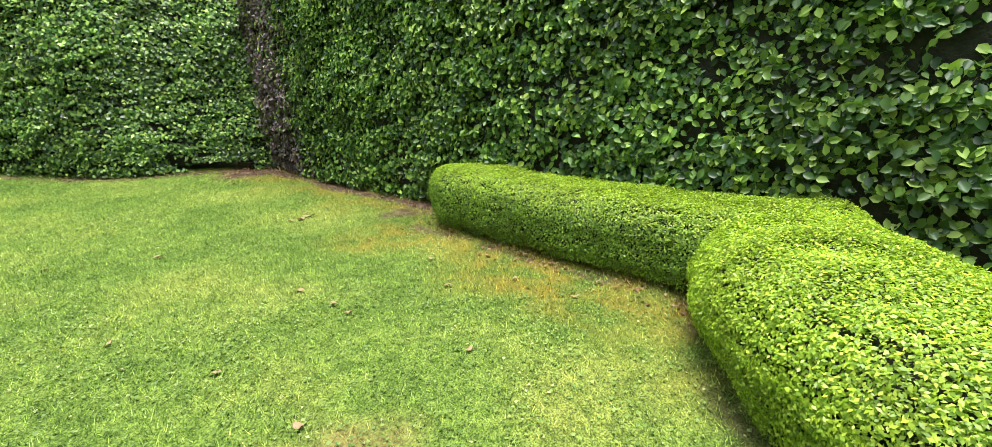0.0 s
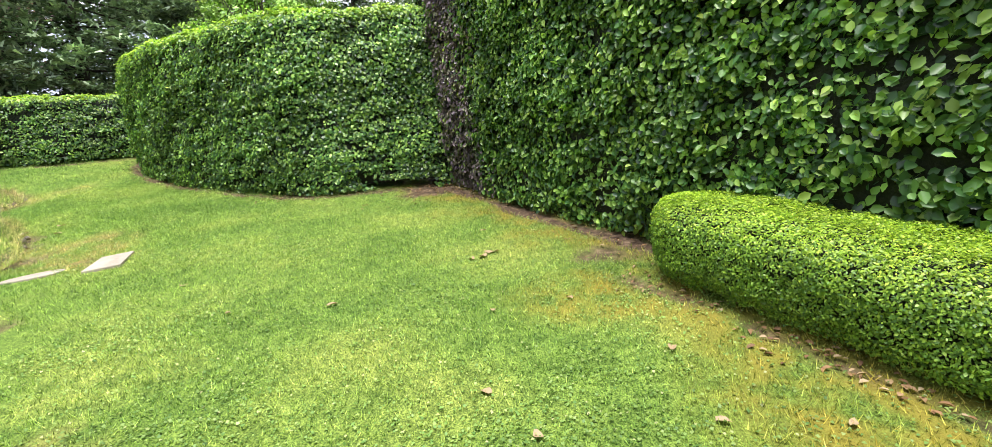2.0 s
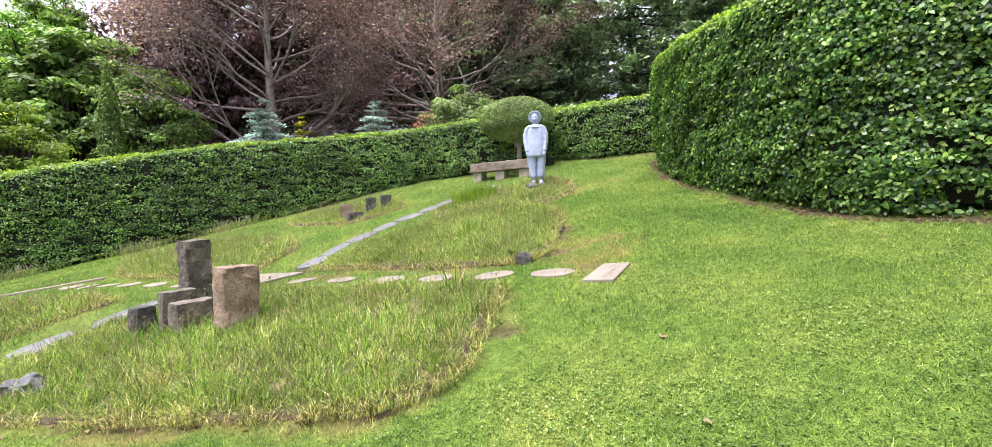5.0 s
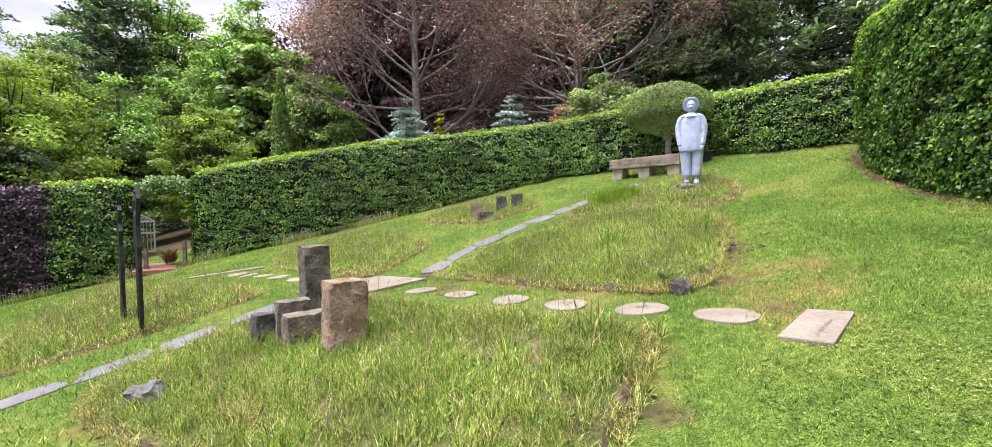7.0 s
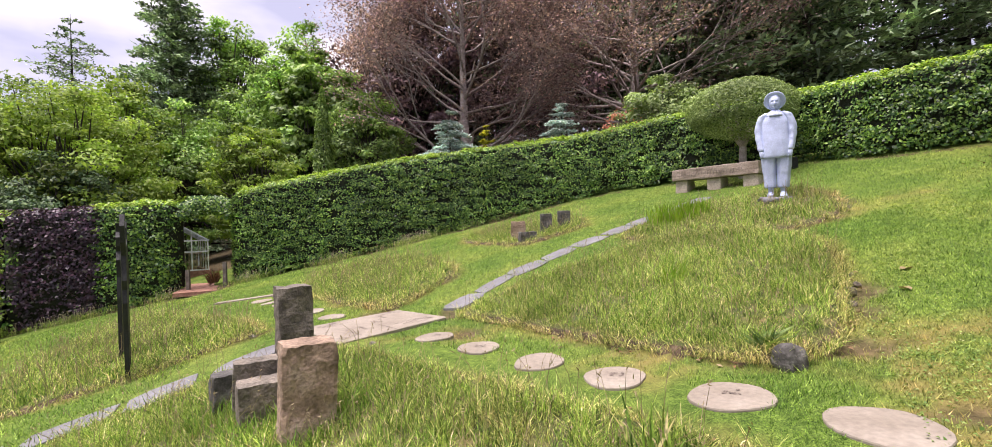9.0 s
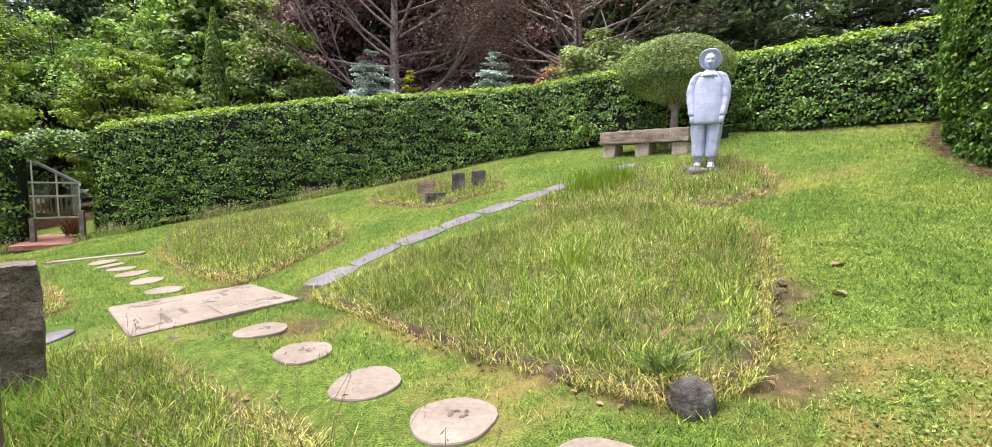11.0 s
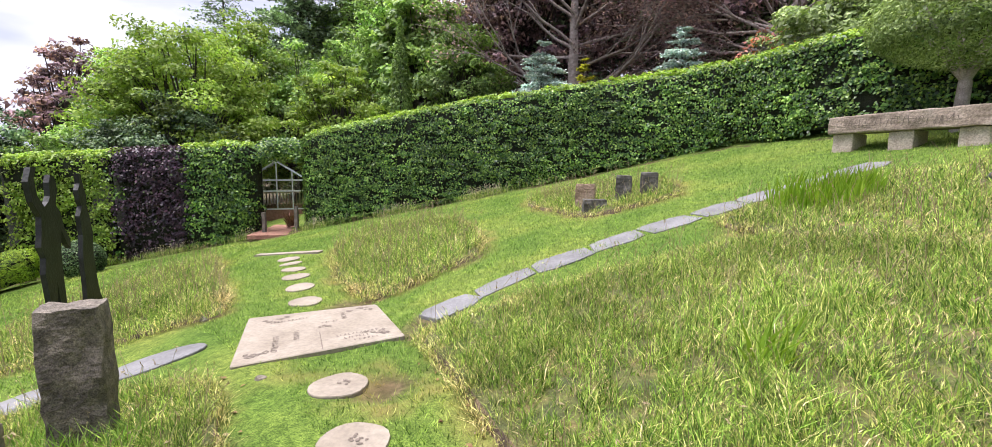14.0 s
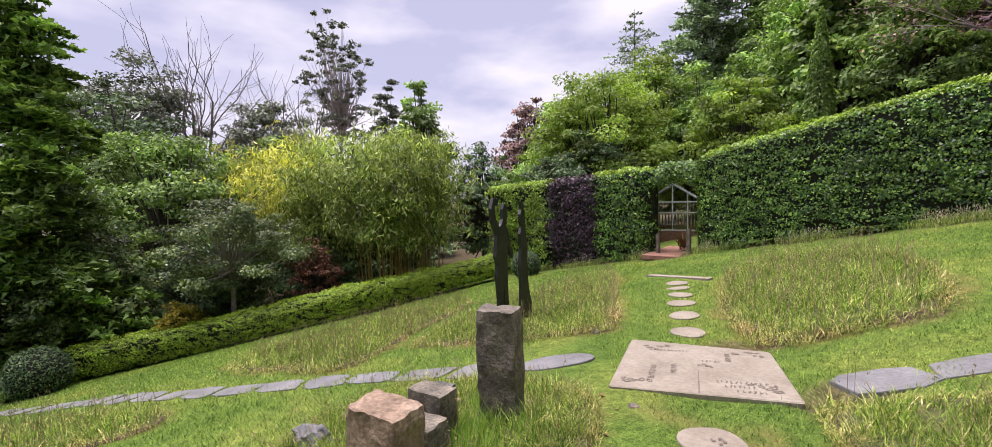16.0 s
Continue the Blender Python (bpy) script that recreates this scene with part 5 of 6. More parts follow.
    ob = part("statue", bm, M_STATUE, smooth=True)
    ob.data.materials.append(M_SLATE)
    for p in ob.data.polygons:
        p.material_index = 1 if p.center.z < 0.10 else 0
    ob.matrix_world = Matrix.Translation((5.0, 9.8, landz(5.0, 9.8) + 0.02)) @ Matrix.Rotation(math.atan2(9.8 - 2.0, 5.0 - 2.0) - math.pi / 2, 4, "Z")
    tagged(ob, "pale blue-white stone statue of a clown in a round hat", "statue")


statue()


def cut_figure(name, label, outline, x, y, z0, height, turn):
    """A figure cut from thick dark steel plate."""
    bm = bmesh.new()
    vs = [bm.verts.new((a * height * 0.76, 0, b * height)) for a, b in outline]
    f = bm.faces.new(vs)
    ext = bmesh.ops.extrude_face_region(bm, geom=[f])
    bmesh.ops.translate(bm, vec=(0, 0.05, 0), verts=[v for v in ext["geom"] if isinstance(v, bmesh.types.BMVert)])
    bmesh.ops.triangulate(bm, faces=bm.faces[:])
    ob = part(name, bm, M_BLACK)
    ob.matrix_world = Matrix.Translation((x, y, z0)) @ Matrix.Rotation(turn, 4, "Z")
    return tagged(ob, label, "sculpture", "pair of steel figures")


MAN = [(-0.06, 0.0), (-0.02, 0.0), (0.0, 0.2), (0.03, 0.4), (0.06, 0.2), (0.11, 0.0), (0.16, 0.0), (0.13, 0.22), (0.12, 0.42), (0.12, 0.55), (0.15, 0.66), (0.21, 0.58), (0.26, 0.55), (0.26, 0.60), (0.2, 0.66), (0.16, 0.76), (0.11, 0.80), (0.12, 0.83), (0.15, 0.88), (0.13, 0.95), (0.08, 0.96), (0.05, 0.92), (0.05, 0.85), (0.02, 0.82), (-0.03, 0.80), (-0.10, 0.86), (-0.12, 0.94), (-0.08, 1.0), (-0.14, 1.0), (-0.19, 0.93), (-0.16, 0.83), (-0.08, 0.75), (-0.1, 0.66), (-0.12, 0.6), (-0.08, 0.54), (-0.10, 0.46), (-0.07, 0.3), (-0.07, 0.15)]
WOMAN = [(-0.10, 0.0), (0.18, 0.0), (0.22, 0.12), (0.16, 0.2), (0.12, 0.32), (0.10, 0.5), (0.12, 0.62), (0.08, 0.74), (0.05, 0.8), (0.06, 0.86), (0.03, 0.92), (0.01, 0.97), (0.0, 1.0), (-0.04, 1.0), (-0.03, 0.94), (-0.07, 0.9), (-0.06, 0.84), (-0.03, 0.8), (-0.08, 0.74), (-0.06, 0.62), (-0.09, 0.48), (-0.08, 0.3)]
cut_figure("steel_figure", "black steel cut-out figure of a man with a raised arm", MAN, -4.15, 5.6, landz(-4.15, 5.6) + 0.02, 1.07 - landz(-4.15, 5.6) - 0.02, radians(137))
cut_figure("steel_figure", "black steel cut-out figure of a woman in a long dress", WOMAN, -5.05, 6.27, landz(-5.05, 6.27) + 0.02, 0.98 - landz(-5.05, 6.27) - 0.02, radians(137))


# ---------------------------------------------------------------- small plants and litter
def clump(name, label, x, y, n, height, width, material, spread, lean=0.6, category="plant"):
    a, r = rng.uniform(0, 2 * np.pi, n), spread * np.sqrt(rng.uniform(0, 1, n))
    px, py = x + r * np.cos(a), y + r * np.sin(a)
    v, f = long_blades(px, py, land(px, py) + 0.03, height, width, lean)
    return tagged(arr_part(name, v, f, material), label, category, kind="stuff" if name == "weed" else "")


clump("iris_clump", "bright green clump of upright iris leaves", 3.2, 9.7, 600, 0.34, 0.018, M_IRIS, 0.45, 0.35)
clump("iris_clump", "bright green clump of upright iris leaves", 3.6, 9.95, 300, 0.32, 0.018, M_IRIS, 0.3, 0.35)
clump("rosette_plant", "dark grey-green rosette plant behind a small stone", 2.96, 4.48, 60, 0.17, 0.03, L_MID, 0.07, 1.4)
clump("weed", "tall green weed at the bed edge", 1.95, 2.95, 45, 0.34, 0.016, M_LONG, 0.10, 0.7)
for x, y, n_, h_ in ((-0.95, 4.35, 240, 0.26), (-0.62, 4.2, 200, 0.24), (-1.35, 4.55, 180, 0.24), (-0.75, 4.6, 160, 0.22), (-0.1, 3.9, 140, 0.2), (-0.72, 3.62, 160, 0.2), (-1.0, 3.78, 160, 0.2), (-1.4, 3.95, 140, 0.2), (-0.3, 3.42, 120, 0.17)):
    clump("weed", "tuft of lush green grass at the foot of a stone", x, y, n_, h_, 0.008, M_TUFT, 0.2, 0.6, "grass tuft")
clump("weed", "green broad-leaved weed in long grass", 2.6, 6.1, 35, 0.34, 0.02, M_IRIS, 0.09, 0.6)


def fallen(name, label, places):
    for k, (x, y, s) in enumerate(places):
        a = k * 1.9
        bm = bmesh.new()
        n = 10
        c = bm.verts.new((0, 0, 0.006))
        ring = [bm.verts.new((s * math.cos(2 * math.pi * i / n) * (1 + 0.2 * math.sin(3 * i + k)), 0.6 * s * math.sin(2 * math.pi * i / n), 0.012 + s * 0.18 * math.cos(4 * math.pi * i / n + k))) for i in range(n)]
        for i in range(n):
            bm.faces.new((c, ring[i], ring[(i + 1) % n]))
        ob = part(name, bm, M_FALLEN)
        ob.matrix_world = Matrix.Translation((x, y, float(lawn_height(np.array(x), np.array(y))) + 0.012)) @ Matrix.Rotation(a, 4, "Z")
        tagged(ob, label, "leaf", "fallen leaves")


fallen("fallen_leaf", "curled brown fallen leaf on the lawn", [(4.5, -1.2, 0.06), (4.62, -1.25, 0.07), (4.4, -1.12, 0.05), (3.22, -0.43, 0.045), (2.47, -2.0, 0.04), (1.75, 1.55, 0.05), (3.23, 1.23, 0.04), (2.2, -2.35, 0.035), (2.05, -2.5, 0.03), (2.5, -3.1, 0.035), (3.1, -2.9, 0.04), (1.4, -2.0, 0.03), (1.0, -2.6, 0.035), (1.6, -3.3, 0.03), (2.9, 0.3, 0.03), (4.6, 5.7, 0.06), (4.3, 5.2, 0.05), (3.4, -1.7, 0.03), (2.6, -3.6, 0.03), (2.3, -4.0, 0.03), (1.7, -1.2, 0.03), (5.3, -0.9, 0.04), (3.7, -2.2, 0.03), (0.6, -3.0, 0.04)])


def litter():
    """Dry leaf litter under the hedges and at the bed edges."""
    P = []
    for key, n, spread in (("south", 500, 0.28), ("east", 420, 0.2), ("box_back", 160, 0.12)):
        ln = FEET[key]
        k = rng.integers(0, len(ln), n)
        P.append(ln[k, :2] + rng.normal(0, spread, (n, 2)))
    P.append(np.array([7.45, 0.9]) + rng.normal(0, 0.5, (260, 2)))
    for key in "ab":
        k = rng.integers(0, len(BEDS[key]), 220)
        P.append(BEDS[key][k] + rng.normal(0, 0.07, (220, 2)))
    P = np.concatenate(P)
    z = lawn_height(P[:, 0], P[:, 1]) + 0.012
    v, f = leaf_cloud(np.concatenate([P, z[:, None]], 1), np.tile([0, 0, 1.0], (len(P), 1)), 0.045, 0.028, up=1.0, jitter=0.35, hang=0)
    tagged(arr_part("leaf_litter", v, f, M_FALLEN), "scattered dry brown leaf litter on bare soil", "leaf litter", kind="stuff")


litter()


# ---------------------------------------------------------------- trees
def limbs(root, direction, length, radius, depth, spread, rise, out, tips, split=(2, 3), wobble=0.18, steps=3):
    """Grow a branching limb; fills rows of tubes and the tips."""
    p, d, r = np.array(root, float), unit(np.array(direction, float)), radius
    for k in range(steps):
        d = unit(d + rng.normal(0, wobble, 3) + np.array([0, 0, rise * 0.15]))
        q = p + d * length / steps
        r2 = r * 0.86
        out.append((p, q, r, r2))
        if depth <= 1 or k == steps - 1:
            tips.append(q)
        if depth > 0 and k > 0:
            for _ in range(rng.integers(*split)):
                e = unit(d + rng.normal(0, spread, 3) + np.array([0, 0, rise * 0.3]))
                limbs(q, e, length * rng.uniform(0.55, 0.8), r2 * 0.58, depth - 1, spread, rise, out, tips, split, wobble, steps)
        p, r = q, r2


def place_tree(name, label, x, y, category="tree", dz=0.0):
    ob = tagged(new(name), label, category)
    ob.location = (x, y, landz(x, y) + dz)
    return ob


def broadleaf(label, x, y, top, r, leaf_m, bark=M_BARK, n=9000, leaf=0.2, low=0.25, name="tree", clumps=60, category="tree", flat=1.0, trunk=0.03, puff=0.27):
    """Trunk, limbs and a crown of many leaf clumps with an uneven outline."""
    n, clumps, leaf = int(n * 2.7), int(clumps * 2.6), leaf * 0.72
    root = place_tree(name, label, x, y, category)
    z0 = landz(x, y)
    h = max(top - z0, 0.6)
    out, tips = [], []
    tr = max(0.03, h * trunk)
    bend = rng.normal(0, 0.05, 2) * h
    q = np.array([bend[0], bend[1], h * (low + 0.2)])
    out.append((np.array([0, 0, -0.3]), np.array([bend[0] * 0.4, bend[1] * 0.4, h * low * 0.6]), tr * 1.3, tr))
    out.append((np.array([bend[0] * 0.4, bend[1] * 0.4, h * low * 0.6]), q, tr, tr * 0.75))
    cc = np.array([0, 0, h * (low + (1 - low) / 2)])
    rad = np.array([r, r, h * (1 - low) / 2])
    C = unit(rng.normal(size=(clumps, 3))) * rng.uniform(0.35, 1.0, (clumps, 1)) ** 0.6
    C[:, :2] *= (1.0 - 0.35 * np.clip(C[:, 2:3], 0, 1)) * flat
    C = cc + C * rad * rng.uniform(0.8, 1.12, (clumps, 1))
    for c in C:
        a = out[1][1] * rng.uniform(0.75, 1.0)
        m = (a + c) / 2 + rng.normal(0, 0.06, 3) * r
        out += [(a, m, tr * 0.32, tr * 0.18), (m, c, tr * 0.18, tr * 0.05)]
    v, f = tubes(out)
    arr_part("trunk", v, f, bark, root, smooth=True)
    size = puff * 0.86 * r * rng.uniform(0.55, 1.25, clumps)
    k = rng.integers(0, clumps, n)
    g = rng.normal(size=(n, 3))
    g = unit(g) * rng.uniform(0, 1, (n, 1)) ** 0.45
    P = C[k] + g * size[k][:, None] * [1.1, 1.1, 0.45]
    N = unit(g + 0.5 * unit(P - cc) + [0, 0, 0.5])
    v, f = leaf_cloud(P, N, leaf * 1.1, leaf * 0.75, simple=True, hang=0.6)
    toned(arr_part("crown", v, f, leaf_m, root), np.clip(rng.normal(0, 0.3, clumps), -0.6, 0.7)[k])
    return root


def conifer(label, x, y, top, r, leaf_m, n=7000, low=0.08, name="conifer", leaf=0.3, droop=0.35, bark=M_BARK_DARK, tiers=None, sparse=1.0, dome=0.8):
    """A straight trunk with whorls of branches that carry needle sprays."""
    n, leaf = int(n * 1.5), leaf * 0.75
    root = place_tree(name, label, x, y)
    h = top - landz(x, y)
    tr = max(0.02, h * 0.016)
    segs = [(np.array([0, 0, -0.3]), np.array([0, 0, h * 0.5]), tr, tr * 0.6), (np.array([0, 0, h * 0.5]), np.array([0, 0, h]), tr * 0.6, 0.01)]
    tiers = tiers or int(10 + h * 1.2)
    starts, ends = [], []
    for k in range(tiers):
        t = low + (1 - low) * (k + rng.uniform(-0.3, 0.3)) / tiers
        t = min(max(t, low), 0.985)
        reach = r * (1 - t) ** dome * 1.05 + 0.03 * r
        for _ in range(int(6 * sparse) + 1):
            if rng.uniform() > 0.9:
                continue
            a = rng.uniform(0, 2 * np.pi)
            l = reach * rng.uniform(0.6, 1.15)
            s = np.array([0, 0, h * t])
            e = np.array([l * math.cos(a), l * math.sin(a), h * t - droop * l])
            segs.append((s, e, tr * 0.3 * (1 - t) + 0.006, 0.004))
            starts.append(s), ends.append(e)
    v, f = tubes(segs, 4)
    arr_part("trunk", v, f, bark, root, smooth=True)
    S, E = np.array(starts), np.array(ends)
    w = np.linalg.norm(E - S, axis=1) + 0.05
    k = rng.choice(len(S), n, p=w / w.sum())
    t = rng.uniform(0.12, 1.02, (n, 1))
    wide = 0.22 * np.linalg.norm(E - S, axis=1)[k][:, None] * (1.1 - t)
    P = S[k] + (E - S)[k] * t + rng.normal(size=(n, 3)) * wide * [1, 1, 0.35]
    N = unit(np.array([0, 0, 1.0]) + rng.normal(0, 0.5, (n, 3)))
    v, f = leaf_cloud(P, N, leaf, leaf * 0.45, simple=True, hang=0.5, jitter=0.4)
    toned(arr_part("crown", v, f, leaf_m, root), np.clip(rng.normal(0, 0.3, len(S)), -0.6, 0.7)[k])
    return root


def copper_beech(x, y, top, r, n, label):
    """A wide copper beech: pale spreading limbs and thin dark purple leaves."""
    root = place_tree("copper_beech", label, x, y)
    h = top - landz(x, y)
    segs, tips = [], []
    segs.append((np.array([0, 0, -0.4]), np.array([0.1, 0, h * 0.16]), 0.42, 0.34))
    segs.append((np.array([0.1, 0, h * 0.16]), np.array([0.0, 0.2, h * 0.45]), 0.34, 0.22))
    segs.append((np.array([0.0, 0.2, h * 0.45]), np.array([0.1, 0.1, h * 0.85]), 0.22, 0.06))
    for k in range(46):
        t = rng.uniform(0.08, 0.85)
        a = k * 2.4 + rng.uniform(-0.3, 0.3)
        e = rng.uniform(0.0, 0.55) + 0.5 * t
        limbs((0.05, 0.1, h * t), (math.cos(a), math.sin(a), e), r * (1.1 - 0.65 * t) * rng.uniform(0.42, 0.6), 0.13 * (1 - 0.6 * t), 3, 0.36, 0.2, segs, tips, wobble=0.12)
    v, f = tubes(segs, 3)
    arr_part("trunk", v, f, M_BARK_BEECH, root, "pale grey spreading branches", smooth=True)
    T = np.array(tips)
    k = rng.integers(0, len(T), n)
    P = T[k] + rng.normal(size=(n, 3)) * [0.32, 0.32, 0.25]
    v, f = leaf_cloud(P, np.tile([0, 0, 1.0], (n, 1)), 0.12, 0.085, simple=True, jitter=0.7)
    toned(arr_part("crown", v, f, L_COPPER, root, "dark purple leaves"), np.clip(rng.normal(0, 0.35, len(T)), -0.6, 0.7)[k])


def bamboo(label, x, y, top, r, leaf_m, culms, n):
    root = place_tree("bamboo", label, x, y, "bamboo")
    h = top - landz(x, y)
    segs, pts, dirs = [], [], []
    for k in range(culms):
        a, q = rng.uniform(0, 2 * np.pi), r * 0.6 * math.sqrt(rng.uniform())
        p = np.array([q * math.cos(a), q * math.sin(a), -0.1])
        lean = np.array([math.cos(a), math.sin(a), 0]) * rng.uniform(0.1, 0.55) * r
        hh = h * rng.uniform(0.7, 1.05)
        for j in range(7):
            t0, t1 = j / 7, (j + 1) / 7
            s = p + [0, 0, hh * t0] + lean * t0**2
            e = p + [0, 0, hh * (t1 - 0.06 * t1**4)] + lean * t1**2
            segs.append((s, e, 0.022 * (1.1 - t0), 0.022 * (1.1 - t1)))
            if t0 > 0.34:
                pts.append((s + e) / 2)
    v, f = tubes(segs, 5)
    tagged(arr_part("culm", v, f, M_CULM, root, "yellow-brown bamboo canes", smooth=True), kind="stuff")
    T = np.array(pts)
    cl = T[rng.integers(0, len(T), n // 12)] + rng.normal(size=(n // 12, 3)) * [0.32 * r, 0.32 * r, 0.22]
    P = np.repeat(cl, 12, 0) + rng.normal(size=(n // 12 * 12, 3)) * [0.13, 0.13, 0.17]
    N = unit(rng.normal(size=(len(P), 3)) + [0, 0, 0.6] + unit(P * [1, 1, 0]))
    v, f = leaf_cloud(P, N, 0.26, 0.05, fine=False, hang=1.8, jitter=0.3)
    toned(arr_part("crown", v, f, leaf_m, root), np.repeat(np.clip(rng.normal(-0.1, 0.38, len(cl)), -0.7, 0.6), 12))


def bare_tree(label, x, y, top, r):
    root = place_tree("bare_tree", label, x, y)
    h = top - landz(x, y)
    segs, tips = [(np.array([0, 0, -0.3]), np.array([0, 0, h * 0.45]), h * 0.02, h * 0.014)], []
    for k in range(7):
        limbs((0, 0, h * rng.uniform(0.3, 0.5)), (rng.normal(0, 0.4), rng.normal(0, 0.4), 1), h * rng.uniform(0.3, 0.42), h * 0.008, 2, 0.4, 0.4, segs, tips)
    v, f = tubes(segs, 4)
    arr_part("trunk", v, f, M_BARK, root, smooth=True)


copper_beech(-5.6, 28.0, 19.0, 9.6, 100000, "large copper beech with pale branches and thin purple leaves")
copper_beech(4.6, 30.0, 20.0, 10.2, 100000, "large copper beech with pale branches and thin purple leaves")
for x, y, top_, r in ((16.1, 34.6, 32, 3.4), (18.5, 29.0, 30, 3.4), (23.6, 33.0, 33, 3.8), (25.0, 26.5, 30, 3.8), (40.5, 17.1, 31, 4.5), (34.5, 20.5, 30, 4.2), (11.0, 33.5, 28, 3.8), (6.5, 37.0, 28, 4.0), (29.5, 23.0, 28, 3.8), (0.0, 36.0, 26, 4.2), (-7.0, 36.0, 25, 4.2), (13.0, 27.5, 22, 3.2), (21.0, 24.0, 19, 3.0)):
    conifer("tall dark pine in the wood beyond the hedge", x, y, top_, r * 1.25, L_CONIFER, 9000, 0.06, "pine", 0.6, 0.12, sparse=0.7, dome=0.5)
broadleaf("fresh green deciduous tree beyond the hedge", 19.5, 15.5, 12.5, 3.9, L_GREEN, n=9000, leaf=0.26, low=0.2)
conifer("small blue spruce behind the hedge", -3.77, 18.9, 5.6, 2.3, L_BLUE, 15000, 0.1, "blue_spruce", 0.16, 0.1)
conifer("small golden conifer behind the hedge", -2.4, 19.3, 5.05, 0.85, L_GOLD, 6000, 0.1, "golden_conifer", 0.14, -0.3)
conifer("small blue spruce behind the hedge", 0.7, 19.8, 5.85, 1.7, L_BLUE, 10000, 0.1, "blue_spruce", 0.16, 0.05)


def cypress(x, y, top):
    root = place_tree("cypress", "narrow dark green columnar cypress", x, y)
    h = top - landz(x, y)
    v, f = tubes([(np.array([0, 0, -0.2]), np.array([0, 0, h * 0.9]), 0.08, 0.02)])
    arr_part("trunk", v, f, M_BARK_DARK, root)
    n = 5200
    t, a = rng.uniform(0.05, 1, n) ** 0.9, rng.uniform(0, 2 * np.pi, n)
    rr = 0.38 * np.minimum(1, ((1 - t) / 0.45)) ** 0.7 * np.sqrt(rng.uniform(0.45, 1, n)) * (1 + 0.12 * np.sin(9 * t + 2 * a))
    P = np.stack([rr * np.cos(a), rr * np.sin(a), t * h], 1)
    N = np.stack([np.cos(a), np.sin(a), 0.2 + 0 * a], 1)
    v, f = leaf_cloud(P, N, 0.16, 0.05, fine=False, hang=-2.0)
    arr_part("crown", v, f, L_MID, root)


cypress(-8.02, 16.55, 6.1)
# the wood behind the copper beeches
for x, y, top_, r, mt in ((-11.0, 34.0, 19, 6.0, L_COPPER), (-2.0, 36.5, 22, 6.5, L_COPPER), (7.0, 38.5, 24, 6.5, L_DARK), (-14.5, 26.5, 11.5, 3.6, L_MID), (14.0, 36.0, 24, 6.0, L_DARK)):
    broadleaf("dense dark tree in the wood behind", x, y, top_, r, mt, M_BARK_DARK, 12000, 0.42, 0.06, clumps=90)
